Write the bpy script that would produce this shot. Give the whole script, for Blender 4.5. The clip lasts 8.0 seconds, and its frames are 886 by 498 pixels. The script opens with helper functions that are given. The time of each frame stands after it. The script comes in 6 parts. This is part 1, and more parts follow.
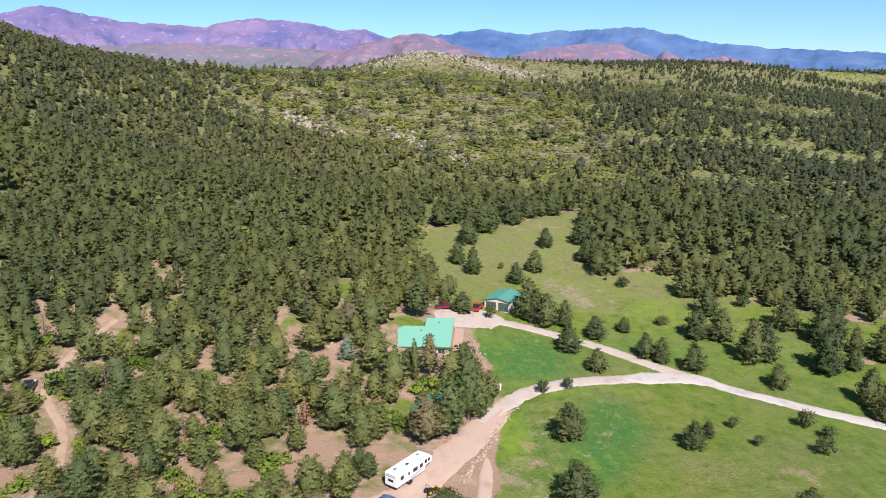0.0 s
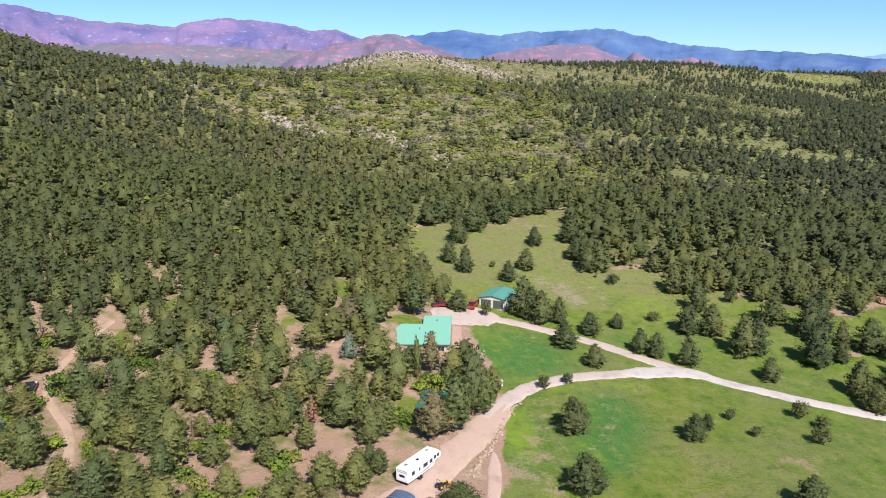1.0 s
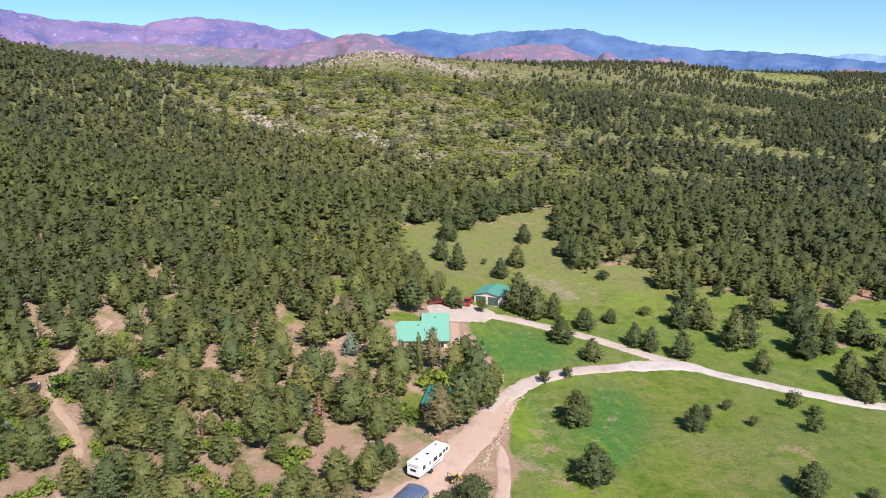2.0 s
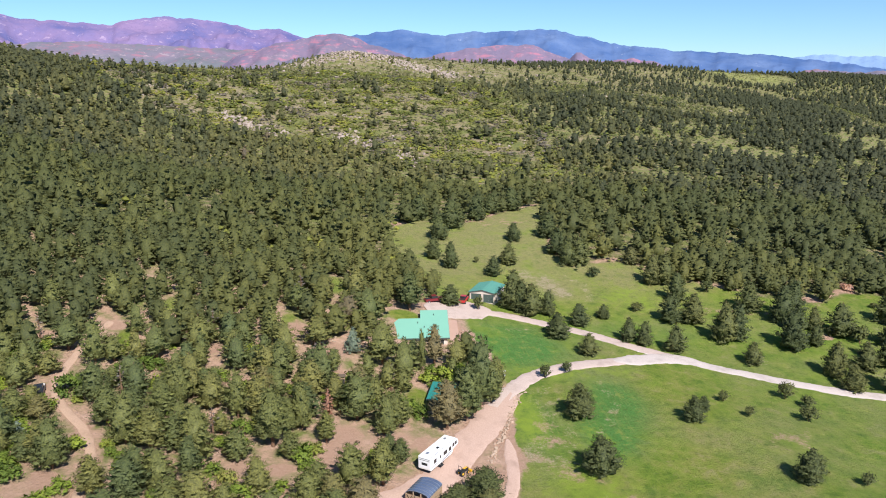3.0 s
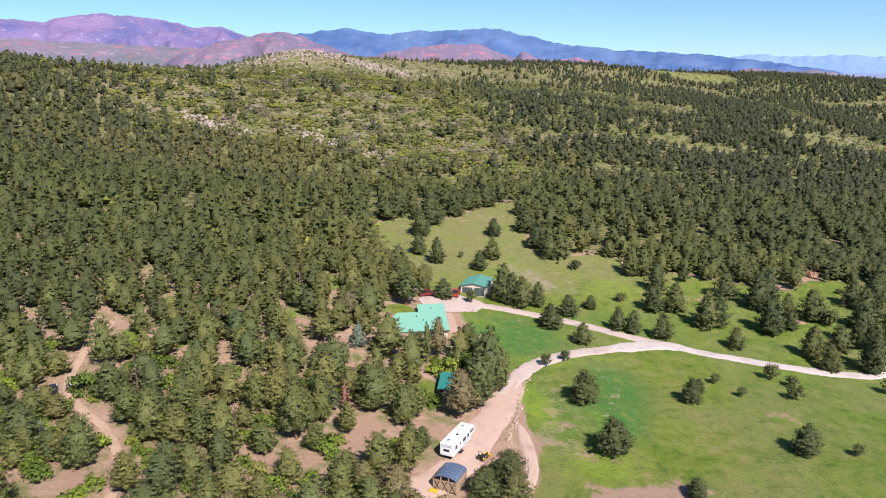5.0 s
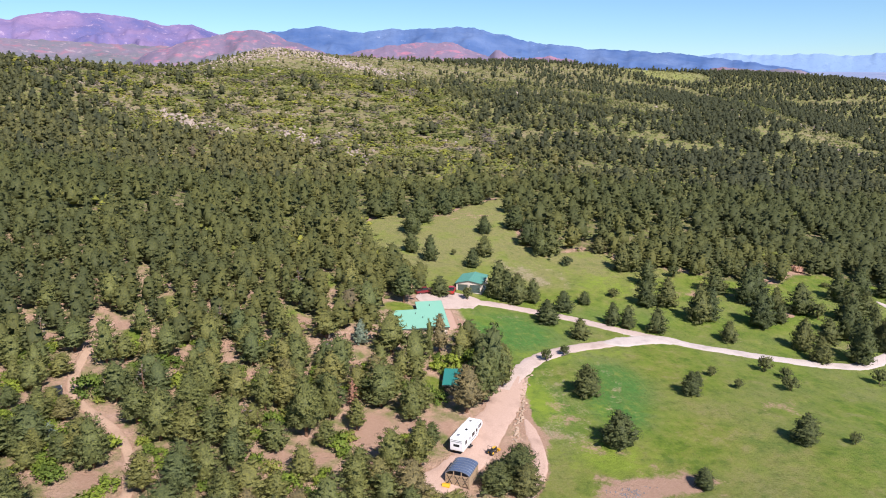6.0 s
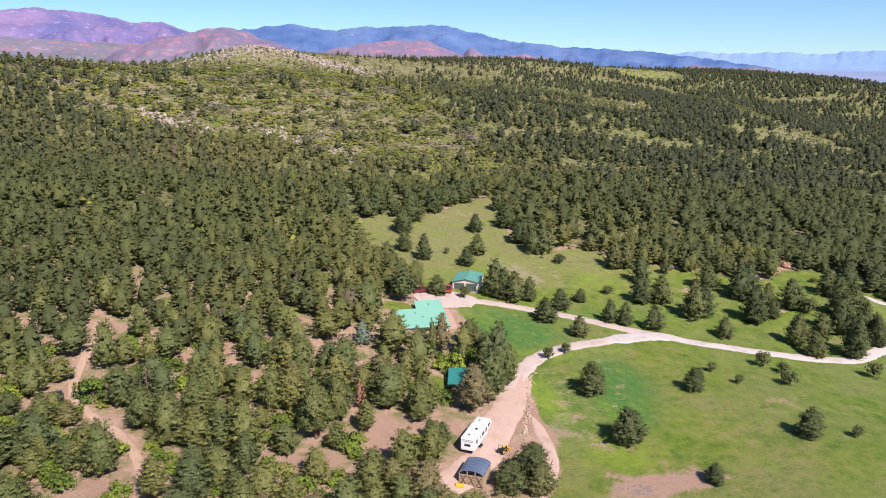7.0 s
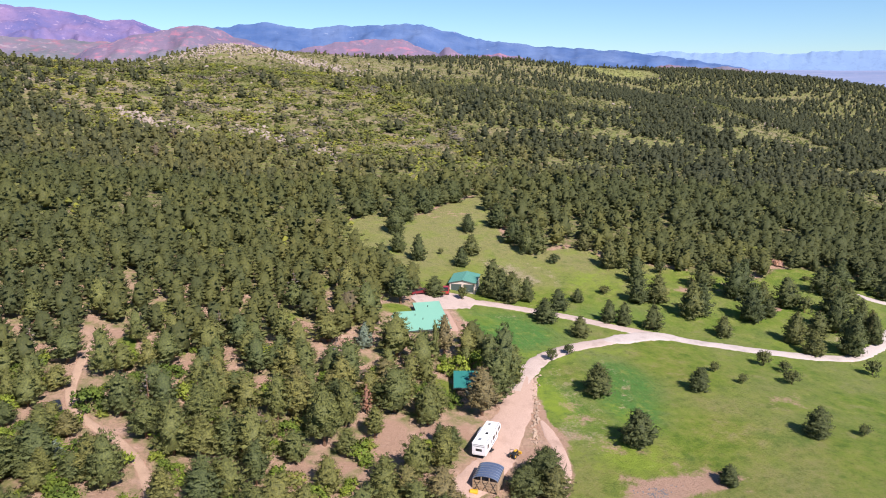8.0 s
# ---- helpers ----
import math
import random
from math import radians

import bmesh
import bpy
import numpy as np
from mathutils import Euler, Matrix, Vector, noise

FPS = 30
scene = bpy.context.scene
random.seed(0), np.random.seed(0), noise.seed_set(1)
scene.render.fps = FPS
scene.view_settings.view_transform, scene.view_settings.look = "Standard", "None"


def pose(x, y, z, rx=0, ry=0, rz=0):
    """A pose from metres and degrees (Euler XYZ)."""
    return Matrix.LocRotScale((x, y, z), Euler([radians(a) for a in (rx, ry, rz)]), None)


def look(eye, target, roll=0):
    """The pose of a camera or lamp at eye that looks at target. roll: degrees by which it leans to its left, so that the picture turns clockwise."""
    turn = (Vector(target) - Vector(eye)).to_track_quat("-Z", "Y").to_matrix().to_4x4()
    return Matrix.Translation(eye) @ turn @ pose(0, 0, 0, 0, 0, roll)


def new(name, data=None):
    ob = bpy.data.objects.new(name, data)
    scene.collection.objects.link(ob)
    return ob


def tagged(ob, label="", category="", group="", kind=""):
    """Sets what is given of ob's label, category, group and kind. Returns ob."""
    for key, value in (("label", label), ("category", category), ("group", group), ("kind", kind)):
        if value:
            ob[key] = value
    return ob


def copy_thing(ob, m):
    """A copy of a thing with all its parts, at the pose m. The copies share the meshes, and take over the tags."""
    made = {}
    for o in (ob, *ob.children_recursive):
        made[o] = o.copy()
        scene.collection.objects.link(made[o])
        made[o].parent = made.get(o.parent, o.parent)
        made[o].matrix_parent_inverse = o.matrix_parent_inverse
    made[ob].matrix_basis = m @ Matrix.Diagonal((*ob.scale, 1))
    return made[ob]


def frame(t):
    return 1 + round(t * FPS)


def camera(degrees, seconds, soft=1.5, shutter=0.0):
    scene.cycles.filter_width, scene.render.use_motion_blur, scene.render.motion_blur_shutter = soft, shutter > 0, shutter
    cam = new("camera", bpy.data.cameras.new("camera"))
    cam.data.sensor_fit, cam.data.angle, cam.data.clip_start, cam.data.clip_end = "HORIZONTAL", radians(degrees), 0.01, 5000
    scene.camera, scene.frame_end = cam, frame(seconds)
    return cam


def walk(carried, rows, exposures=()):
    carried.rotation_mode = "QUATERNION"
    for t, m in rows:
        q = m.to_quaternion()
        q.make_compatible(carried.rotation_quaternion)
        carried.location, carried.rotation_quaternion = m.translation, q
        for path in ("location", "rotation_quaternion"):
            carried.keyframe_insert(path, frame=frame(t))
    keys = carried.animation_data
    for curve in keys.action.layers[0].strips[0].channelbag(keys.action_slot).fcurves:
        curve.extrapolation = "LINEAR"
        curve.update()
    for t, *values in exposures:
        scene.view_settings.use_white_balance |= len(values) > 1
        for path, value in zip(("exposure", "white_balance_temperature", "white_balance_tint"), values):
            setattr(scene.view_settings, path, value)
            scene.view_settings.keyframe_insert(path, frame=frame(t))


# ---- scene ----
cam = camera(61.3, 8.0, soft=1.0)
PATH = [
    (0, (0.833, -0.175, 51.503), (0.821, 1.776, 51.065), -0.5),
    (0.5, (-2.212, -0.856, 51.4), (-2.186, 1.095, 50.963), -0.5),
    (1, (-5.251, -1.487, 51.278), (-5.188, 0.464, 50.841), -0.4),
    (1.5, (-8.244, -2.094, 51.199), (-8.144, -0.145, 50.761), -0.4),
    (3, (-17.369, -4.327, 51.058), (-17.162, -2.387, 50.62), -0.4),
    (3.5, (-20.499, -5.185, 51.032), (-20.256, -3.249, 50.594), -0.4),
    (4, (-23.703, -6.015, 50.992), (-23.425, -4.083, 50.553), -0.4),
    (4.5, (-26.832, -6.59, 50.964), (-26.519, -4.664, 50.524), -0.4),
    (6, (-36.01, -6.419, 50.923), (-35.594, -4.514, 50.477), -0.4),
    (6.5, (-38.943, -5.62, 50.959), (-38.493, -3.724, 50.511), -0.4),
    (7, (-41.789, -4.3, 50.948), (-41.306, -2.413, 50.497), -0.4),
    (7.5, (-44.435, -2.525, 50.922), (-43.919, -0.646, 50.469), -0.3),
    (8, (-46.808, -0.478, 50.917), (-46.262, 1.392, 50.463), -0.3),
]
walk(cam, [(t, look(eye, target, roll)) for t, eye, target, roll in PATH], exposures=[(0, 0.64, 6280, 10), (4, 0.66, 6360, 14), (8, 0.68, 6480, 19)])

# ---- sky, sun ----
SUN_FROM = Vector((0.325, -0.946, 0.98)).normalized()
world = bpy.data.worlds.new("sky")
scene.world = world
world.use_nodes = True
wn, wl = world.node_tree.nodes, world.node_tree.links
sky = wn.new("ShaderNodeTexSky")
sky.sky_type, sky.sun_disc = "NISHITA", False
sky.sun_elevation = math.asin(SUN_FROM.z)
sky.sun_rotation = math.atan2(SUN_FROM.x, SUN_FROM.y)
sky.altitude, sky.air_density, sky.dust_density, sky.ozone_density = 1800, 1.1, 0.0, 3.0
clear = wn.new("ShaderNodeMix")
clear.data_type, clear.blend_type = "RGBA", "MULTIPLY"
clear.inputs[0].default_value = 1.0
clear.inputs[7].default_value = (0.73, 0.97, 1.16, 1)
wl.new(sky.outputs[0], clear.inputs[6])
wl.new(clear.outputs[2], wn["Background"].inputs[0])
wn["Background"].inputs[1].default_value = 0.072
sun = new("sun", bpy.data.lights.new("sun", "SUN"))
sun.data.energy, sun.data.angle, sun.data.color = 4.6, radians(0.53), (1.0, 0.96, 0.91)
sun.matrix_world = look(SUN_FROM * 500, (0, 0, 0))


# ---- materials ----
def material(name, rough=0.8, metal=0.0, spec=0.3):
    m = bpy.data.materials.new(name)
    m.use_nodes = True
    b = m.node_tree.nodes["Principled BSDF"]
    b.inputs["Roughness"].default_value = rough
    b.inputs["Metallic"].default_value = metal
    b.inputs["Specular IOR Level"].default_value = spec
    return m, m.node_tree.nodes, m.node_tree.links, b


def noise_node(n, l, scale, detail=4.0, rough=0.6, coord=None, kind="ShaderNodeTexNoise"):
    t = n.new(kind)
    t.inputs["Scale"].default_value = scale
    if kind == "ShaderNodeTexNoise":
        t.inputs["Detail"].default_value = detail
        t.inputs["Roughness"].default_value = rough
    if coord is not None:
        l.new(coord, t.inputs["Vector"])
    return t


def ramp(n, l, src, stops):
    r = n.new("ShaderNodeValToRGB")
    e = r.color_ramp.elements
    while len(e) < len(stops):
        e.new(0.5)
    for k, (p, c) in enumerate(stops):
        e[k].position = p
        e[k].color = (*c, 1) if len(c) == 3 else c
    l.new(src, r.inputs[0])
    return r.outputs[0]


def mix(n, l, a, b, fac, mode="MIX"):
    x = n.new("ShaderNodeMix")
    x.data_type, x.blend_type = "RGBA", mode
    for k, v in ((0, fac), (6, a), (7, b)):
        if hasattr(v, "links"):
            l.new(v, x.inputs[k])
        elif k == 0:
            x.inputs[0].default_value = v
        else:
            x.inputs[k].default_value = (*v, 1)
    return x.outputs[2]


def num(n, l, op, a, b=0.0, clamp=False):
    x = n.new("ShaderNodeMath")
    x.operation, x.use_clamp = op, clamp
    for k, v in enumerate((a, b)):
        if hasattr(v, "links"):
            l.new(v, x.inputs[k])
        else:
            x.inputs[k].default_value = v
    return x.outputs[0]


def bump(n, l, b, height, strength=0.3, dist=0.05):
    x = n.new("ShaderNodeBump")
    x.inputs["Strength"].default_value, x.inputs["Distance"].default_value = strength, dist
    l.new(height, x.inputs["Height"])
    l.new(x.outputs[0], b.inputs["Normal"])


def attr(n, name):
    a = n.new("ShaderNodeAttribute")
    a.attribute_name = name
    return a.outputs["Fac"]


def place_coord(n):
    return n.new("ShaderNodeNewGeometry").outputs["Position"]


def ground_material():
    m, n, l, b = material("ground_cover", 0.95, 0, 0.1)
    p = place_coord(n)
    big = noise_node(n, l, 0.035, 3, 0.55, p).outputs[0]
    mid = noise_node(n, l, 0.25, 5, 0.65, p).outputs[0]
    fine = noise_node(n, l, 2.2, 5, 0.75, p).outputs[0]
    tuft = noise_node(n, l, 5.0, 4, 0.75, p).outputs[0]
    clump = noise_node(n, l, 0.9, 6, 0.8, p).outputs[0]
    # meadow grass: lush to dry
    lush = ramp(n, l, mid, [(0.30, (0.104, 0.180, 0.020)), (0.46, (0.200, 0.270, 0.035)), (0.58, (0.275, 0.290, 0.063)), (0.72, (0.375, 0.315, 0.14))])
    dry = ramp(n, l, fine, [(0.3, (0.23, 0.225, 0.072)), (0.55, (0.325, 0.30, 0.12)), (0.75, (0.43, 0.375, 0.205))])
    grass = mix(n, l, lush, dry, num(n, l, "MULTIPLY_ADD", big, 1.7, False))
    dryness = num(n, l, "ADD", num(n, l, "MULTIPLY", num(n, l, "SUBTRACT", big, 0.42), 3.0), attr(n, "dry"), True)
    l.new(dryness, grass.node.inputs[0])
    deep = mix(n, l, (0.055, 0.175, 0.036), (0.145, 0.325, 0.07), fine)
    grass = mix(n, l, grass, deep, num(n, l, "MULTIPLY", attr(n, "lush"), num(n, l, "MULTIPLY_ADD", mid, 0.9), True))
    grass = mix(n, l, grass, (0.02, 0.03, 0.008), num(n, l, "MULTIPLY", num(n, l, "SUBTRACT", tuft, 0.50), 2.0, True))
    grass = mix(n, l, grass, (0.095, 0.125, 0.026), num(n, l, "MULTIPLY", num(n, l, "SUBTRACT", clump, 0.52), 4.5, True))
    grass = mix(n, l, grass, (0.29, 0.25, 0.12), num(n, l, "MULTIPLY", num(n, l, "SUBTRACT", 0.44, clump), 5.0, True))
    mp = n.new("ShaderNodeMapping")
    mp.inputs["Rotation"].default_value = (0, 0, radians(24))
    mp.inputs["Scale"].default_value = (2.2, 0.16, 1.0)
    l.new(p, mp.inputs["Vector"])
    streak = noise_node(n, l, 0.9, 4, 0.7, mp.outputs[0]).outputs[0]
    grass = mix(n, l, grass, (0.26, 0.285, 0.08), num(n, l, "MULTIPLY", num(n, l, "SUBTRACT", streak, 0.54), 3.2, True))
    patch = noise_node(n, l, 0.11, 5, 0.7, p).outputs[0]
    grass = mix(n, l, grass, (0.225, 0.305, 0.042), num(n, l, "MULTIPLY", num(n, l, "SUBTRACT", patch, 0.50), 3.6, True))
    grass = mix(n, l, grass, (0.10, 0.185, 0.032), num(n, l, "MULTIPLY", num(n, l, "SUBTRACT", 0.43, patch), 3.6, True))
    blot = noise_node(n, l, 0.42, 6, 0.72, p).outputs[0]
    grass = mix(n, l, grass, (0.31, 0.335, 0.075), num(n, l, "MULTIPLY", num(n, l, "SUBTRACT", blot, 0.53), 4.0, True))
    grass = mix(n, l, grass, (0.085, 0.155, 0.025), num(n, l, "MULTIPLY", num(n, l, "SUBTRACT", 0.45, blot), 4.0, True))
    grass = mix(n, l, grass, (0.27, 0.36, 0.045), num(n, l, "MULTIPLY", num(n, l, "SUBTRACT", num(n, l, "ADD", attr(n, "lime"), num(n, l, "MULTIPLY", num(n, l, "SUBTRACT", blot, 0.5), 2.0)), 0.30), 1.6, True))
    # dry straw and worn wheel tracks
    worn = ramp(n, l, fine, [(0.3, (0.29, 0.245, 0.11)), (0.5, (0.38, 0.315, 0.18)), (0.7, (0.50, 0.415, 0.28))])
    sf = num(n, l, "ADD", num(n, l, "ADD", attr(n, "straw"), num(n, l, "MULTIPLY", num(n, l, "SUBTRACT", blot, 0.5), 2.2)), num(n, l, "MULTIPLY", num(n, l, "SUBTRACT", fine, 0.5), 1.2))
    grass = mix(n, l, grass, worn, num(n, l, "MULTIPLY", num(n, l, "SUBTRACT", sf, 0.40), 2.6, True))
    # bare soil, reddish
    soil = ramp(n, l, fine, [(0.25, (0.40, 0.235, 0.155)), (0.5, (0.52, 0.325, 0.225)), (0.75, (0.62, 0.44, 0.335))])
    soil = mix(n, l, soil, (0.50, 0.32, 0.22), big)
    soil = mix(n, l, soil, (0.26, 0.165, 0.10), num(n, l, "MULTIPLY", num(n, l, "SUBTRACT", tuft, 0.58), 4.0, True))
    soil = mix(n, l, soil, (0.30, 0.25, 0.12), num(n, l, "MULTIPLY", num(n, l, "SUBTRACT", clump, 0.58), 4.0, True))
    # forest litter
    litter = ramp(n, l, mid, [(0.32, (0.62, 0.41, 0.30)), (0.46, (0.54, 0.355, 0.24)), (0.55, (0.38, 0.30, 0.16)), (0.66, (0.20, 0.23, 0.065))])
    litter = mix(n, l, litter, (0.13, 0.10, 0.05), num(n, l, "MULTIPLY", num(n, l, "SUBTRACT", fine, 0.5), 2.0, True))
    duff = ramp(n, l, mid, [(0.3, (0.36, 0.25, 0.165)), (0.42, (0.26, 0.22, 0.11)), (0.55, (0.18, 0.20, 0.06)), (0.7, (0.23, 0.24, 0.075))])
    litter = mix(n, l, litter, duff, attr(n, "duff"))
    # scrub hillside: grey-tan grass, green flushes
    wide = noise_node(n, l, 0.06, 5, 0.65, p).outputs[0]
    scr = ramp(n, l, wide, [(0.30, (0.14, 0.155, 0.052)), (0.42, (0.19, 0.20, 0.06)), (0.50, (0.24, 0.205, 0.10)), (0.58, (0.33, 0.255, 0.165)), (0.66, (0.18, 0.19, 0.06))])
    scr = mix(n, l, scr, (0.14, 0.145, 0.06), num(n, l, "MULTIPLY", num(n, l, "SUBTRACT", mid, 0.52), 4.0, True))
    scr = mix(n, l, scr, (0.11, 0.12, 0.045), num(n, l, "MULTIPLY", num(n, l, "SUBTRACT", clump, 0.53), 5.0, True))
    scr = mix(n, l, scr, (0.36, 0.29, 0.19), num(n, l, "MULTIPLY", num(n, l, "SUBTRACT", 0.44, clump), 6.0, True))
    scr = mix(n, l, scr, (0.26, 0.28, 0.065), num(n, l, "MULTIPLY", num(n, l, "SUBTRACT", blot, 0.55), 5.0, True))
    col = mix(n, l, litter, scr, attr(n, "scrub"))
    edge = num(n, l, "MULTIPLY", num(n, l, "SUBTRACT", fine, 0.5), 0.5)
    gf = num(n, l, "MULTIPLY", num(n, l, "SUBTRACT", num(n, l, "ADD", attr(n, "grass"), edge), 0.35), 3.3, True)
    col = mix(n, l, col, grass, gf)
    medge = num(n, l, "MULTIPLY", num(n, l, "SUBTRACT", mid, 0.5), 1.5)
    df = num(n, l, "MULTIPLY", num(n, l, "SUBTRACT", num(n, l, "ADD", num(n, l, "ADD", attr(n, "dirt"), edge), medge), 0.38), 4.0, True)
    col = mix(n, l, col, soil, df)
    l.new(col, b.inputs["Base Color"])
    bump(n, l, b, num(n, l, "ADD", num(n, l, "ADD", fine, tuft), clump), 1.0, 0.4)
    return m


def gravel_material(name, lo, hi, scale=5.0):
    m, n, l, b = material(name, 0.92, 0, 0.2)
    p = place_coord(n)
    big = noise_node(n, l, 0.3, 4, 0.6, p).outputs[0]
    fine = noise_node(n, l, scale, 5, 0.75, p).outputs[0]
    c = mix(n, l, lo, hi, num(n, l, "MULTIPLY_ADD", num(n, l, "SUBTRACT", fine, 0.5), 2.2))
    c.node.inputs[0].links[0].from_node.inputs[2].default_value = 0.5
    c = mix(n, l, c, tuple(v * 0.72 for v in lo), num(n, l, "MULTIPLY", num(n, l, "SUBTRACT", big, 0.5), 2.5, True))
    l.new(c, b.inputs["Base Color"])
    bump(n, l, b, fine, 0.4, 0.05)
    return m


def foliage_material(name, stops, tint_from="object", trans=0.3, grain=3.2, lo=(0.74, 0.77, 0.80), hi=(1.22, 1.18, 1.0), deep=0.46, pale=1.45):
    """Leaves: one colour a plant, from the stops, changing from bough to bough and, a little, from leaf to leaf."""
    m, n, l, b = material(name, 0.65, 0, 0.2)
    isl = n.new("ShaderNodeNewGeometry").outputs["Random Per Island"]
    tint = n.new("ShaderNodeObjectInfo").outputs["Random"] if tint_from == "object" else attr(n, "tint")
    c = ramp(n, l, tint, stops)
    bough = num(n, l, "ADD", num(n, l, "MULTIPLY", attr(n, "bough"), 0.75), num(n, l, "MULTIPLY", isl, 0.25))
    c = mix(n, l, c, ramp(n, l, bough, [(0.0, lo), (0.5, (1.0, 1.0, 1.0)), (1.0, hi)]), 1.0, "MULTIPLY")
    tuft = noise_node(n, l, grain, 3, 0.7, place_coord(n)).outputs[0]
    c = mix(n, l, c, ramp(n, l, tuft, [(0.32, (deep, deep * 1.07, deep * 1.15)), (0.48, (0.94, 0.94, 0.94)), (0.64, (pale, pale * 0.96, pale * 0.8))]), 1.0, "MULTIPLY")
    bump(n, l, b, tuft, 0.5, 0.4 / grain)
    l.new(c, b.inputs["Base Color"])
    tr = n.new("ShaderNodeBsdfTranslucent")
    l.new(c, tr.inputs[0])
    ms = n.new("ShaderNodeMixShader")
    ms.inputs[0].default_value = trans
    l.new(b.outputs[0], ms.inputs[1])
    l.new(tr.outputs[0], ms.inputs[2])
    l.new(ms.outputs[0], n["Material Output"].inputs[0])
    return m


def varied_material(name, lo, hi, scale, rough=0.8, metal=0.0, spec=0.3, bmp=0.2, dist=0.02):
    m, n, l, b = material(name, rough, metal, spec)
    p = place_coord(n)
    f = noise_node(n, l, scale, 5, 0.65, p).outputs[0]
    g = noise_node(n, l, scale * 0.13, 3, 0.5, p).outputs[0]
    c = mix(n, l, lo, hi, num(n, l, "MULTIPLY", num(n, l, "ADD", f, g), 0.5))
    l.new(c, b.inputs["Base Color"])
    if bmp:
        bump(n, l, b, f, bmp, dist)
    return m


GROUND = ground_material()
GRAVEL = gravel_material("pale_gravel", (0.42, 0.35, 0.305), (0.60, 0.52, 0.465))
DIRTROAD = gravel_material("pinkish_dirt", (0.385, 0.255, 0.19), (0.54, 0.385, 0.305))
# tones of the far pines, with extra blue in the colour for distance haze
HAZY_PINE_TONES = [(0.0, (0.112, 0.124, 0.068)), (0.3, (0.158, 0.164, 0.075)), (0.6, (0.204, 0.200, 0.080)), (0.85, (0.248, 0.234, 0.088)), (0.94, (0.27, 0.245, 0.095)), (0.97, (0.24, 0.195, 0.13))]
NEEDLE = foliage_material("pine_needles", [(0.0, (0.114, 0.139, 0.056)), (0.35, (0.149, 0.168, 0.060)), (0.7, (0.187, 0.194, 0.063)), (0.93, (0.222, 0.213, 0.071)), (0.97, (0.22, 0.182, 0.09))], trans=0.32, lo=(0.86, 0.88, 0.90), hi=(1.18, 1.15, 1.0), deep=0.6, pale=1.38)
NEEDLE_OPEN = foliage_material("open_grown_needles", [(0.0, (0.082, 0.102, 0.042)), (0.5, (0.108, 0.125, 0.047)), (0.9, (0.138, 0.147, 0.052)), (1.0, (0.155, 0.15, 0.06))], trans=0.28, deep=0.42)
NEEDLE_FAR = foliage_material("hazy_pine_needles_far", HAZY_PINE_TONES, "attr", trans=0.55, grain=1.1, lo=(0.76, 0.79, 0.82), hi=(1.30, 1.27, 1.05), deep=0.64, pale=1.42)
NEEDLE_WOOD = foliage_material("pine_needles_wood", [(0.0, (0.101, 0.115, 0.046)), (0.4, (0.134, 0.144, 0.050)), (0.75, (0.166, 0.168, 0.053)), (0.93, (0.195, 0.187, 0.062)), (0.97, (0.195, 0.16, 0.092))], "attr", trans=0.4, grain=2.4, lo=(0.88, 0.90, 0.92), hi=(1.16, 1.13, 1.0), deep=0.72, pale=1.28)
OAK = foliage_material("oak_leaves", [(0.0, (0.11, 0.16, 0.034)), (0.25, (0.15, 0.21, 0.038)), (0.55, (0.20, 0.265, 0.042)), (0.85, (0.265, 0.325, 0.05)), (1.0, (0.26, 0.24, 0.08))], grain=5.0, deep=0.55)
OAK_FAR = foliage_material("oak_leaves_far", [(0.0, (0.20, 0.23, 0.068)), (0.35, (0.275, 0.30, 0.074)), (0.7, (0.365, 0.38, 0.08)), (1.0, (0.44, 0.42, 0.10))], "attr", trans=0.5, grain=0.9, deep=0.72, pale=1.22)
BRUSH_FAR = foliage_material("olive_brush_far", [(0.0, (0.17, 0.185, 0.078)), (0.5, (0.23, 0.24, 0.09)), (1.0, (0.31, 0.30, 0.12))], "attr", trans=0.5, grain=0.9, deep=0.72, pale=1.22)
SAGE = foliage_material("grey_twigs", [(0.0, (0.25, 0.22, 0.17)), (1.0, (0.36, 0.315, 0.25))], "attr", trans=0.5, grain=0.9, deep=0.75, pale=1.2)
SAGE_NEAR = foliage_material("grey_dead_twigs", [(0.0, (0.16, 0.14, 0.12)), (1.0, (0.30, 0.26, 0.22))])
SPRUCE = foliage_material("spruce_needles", [(0.0, (0.135, 0.18, 0.125)), (1.0, (0.24, 0.29, 0.215))])
DEADLEAF = foliage_material("dead_needles", [(0.0, (0.38, 0.20, 0.14)), (1.0, (0.50, 0.30, 0.22))])
BARK = varied_material("pine_bark", (0.10, 0.06, 0.04), (0.26, 0.15, 0.09), 3.0, 0.95)
ROCK = varied_material("pale_sandstone", (0.22, 0.17, 0.135), (0.47, 0.385, 0.32), 0.6, 0.9, bmp=0.5, dist=0.2)
MINT = varied_material("mint_metal_roof", (0.185, 0.42, 0.30), (0.23, 0.47, 0.345), 1.5, 0.6, 0.0, 0.25, 0.05)
TEAL = varied_material("teal_metal_roof", (0.022, 0.17, 0.145), (0.035, 0.22, 0.185), 1.5, 0.6, 0.0, 0.2, 0.05)
FADEDTEAL = varied_material("faded_teal_metal_roof", (0.085, 0.26, 0.20), (0.13, 0.315, 0.255), 1.5, 0.6, 0.0, 0.2, 0.05)
TANWALL = varied_material("tan_siding", (0.56, 0.46, 0.38), (0.68, 0.58, 0.49), 2.0)
WHITE = varied_material("white_gelcoat", (0.74, 0.74, 0.73), (0.84, 0.84, 0.83), 1.0, 0.35, 0, 0.5, 0.0)
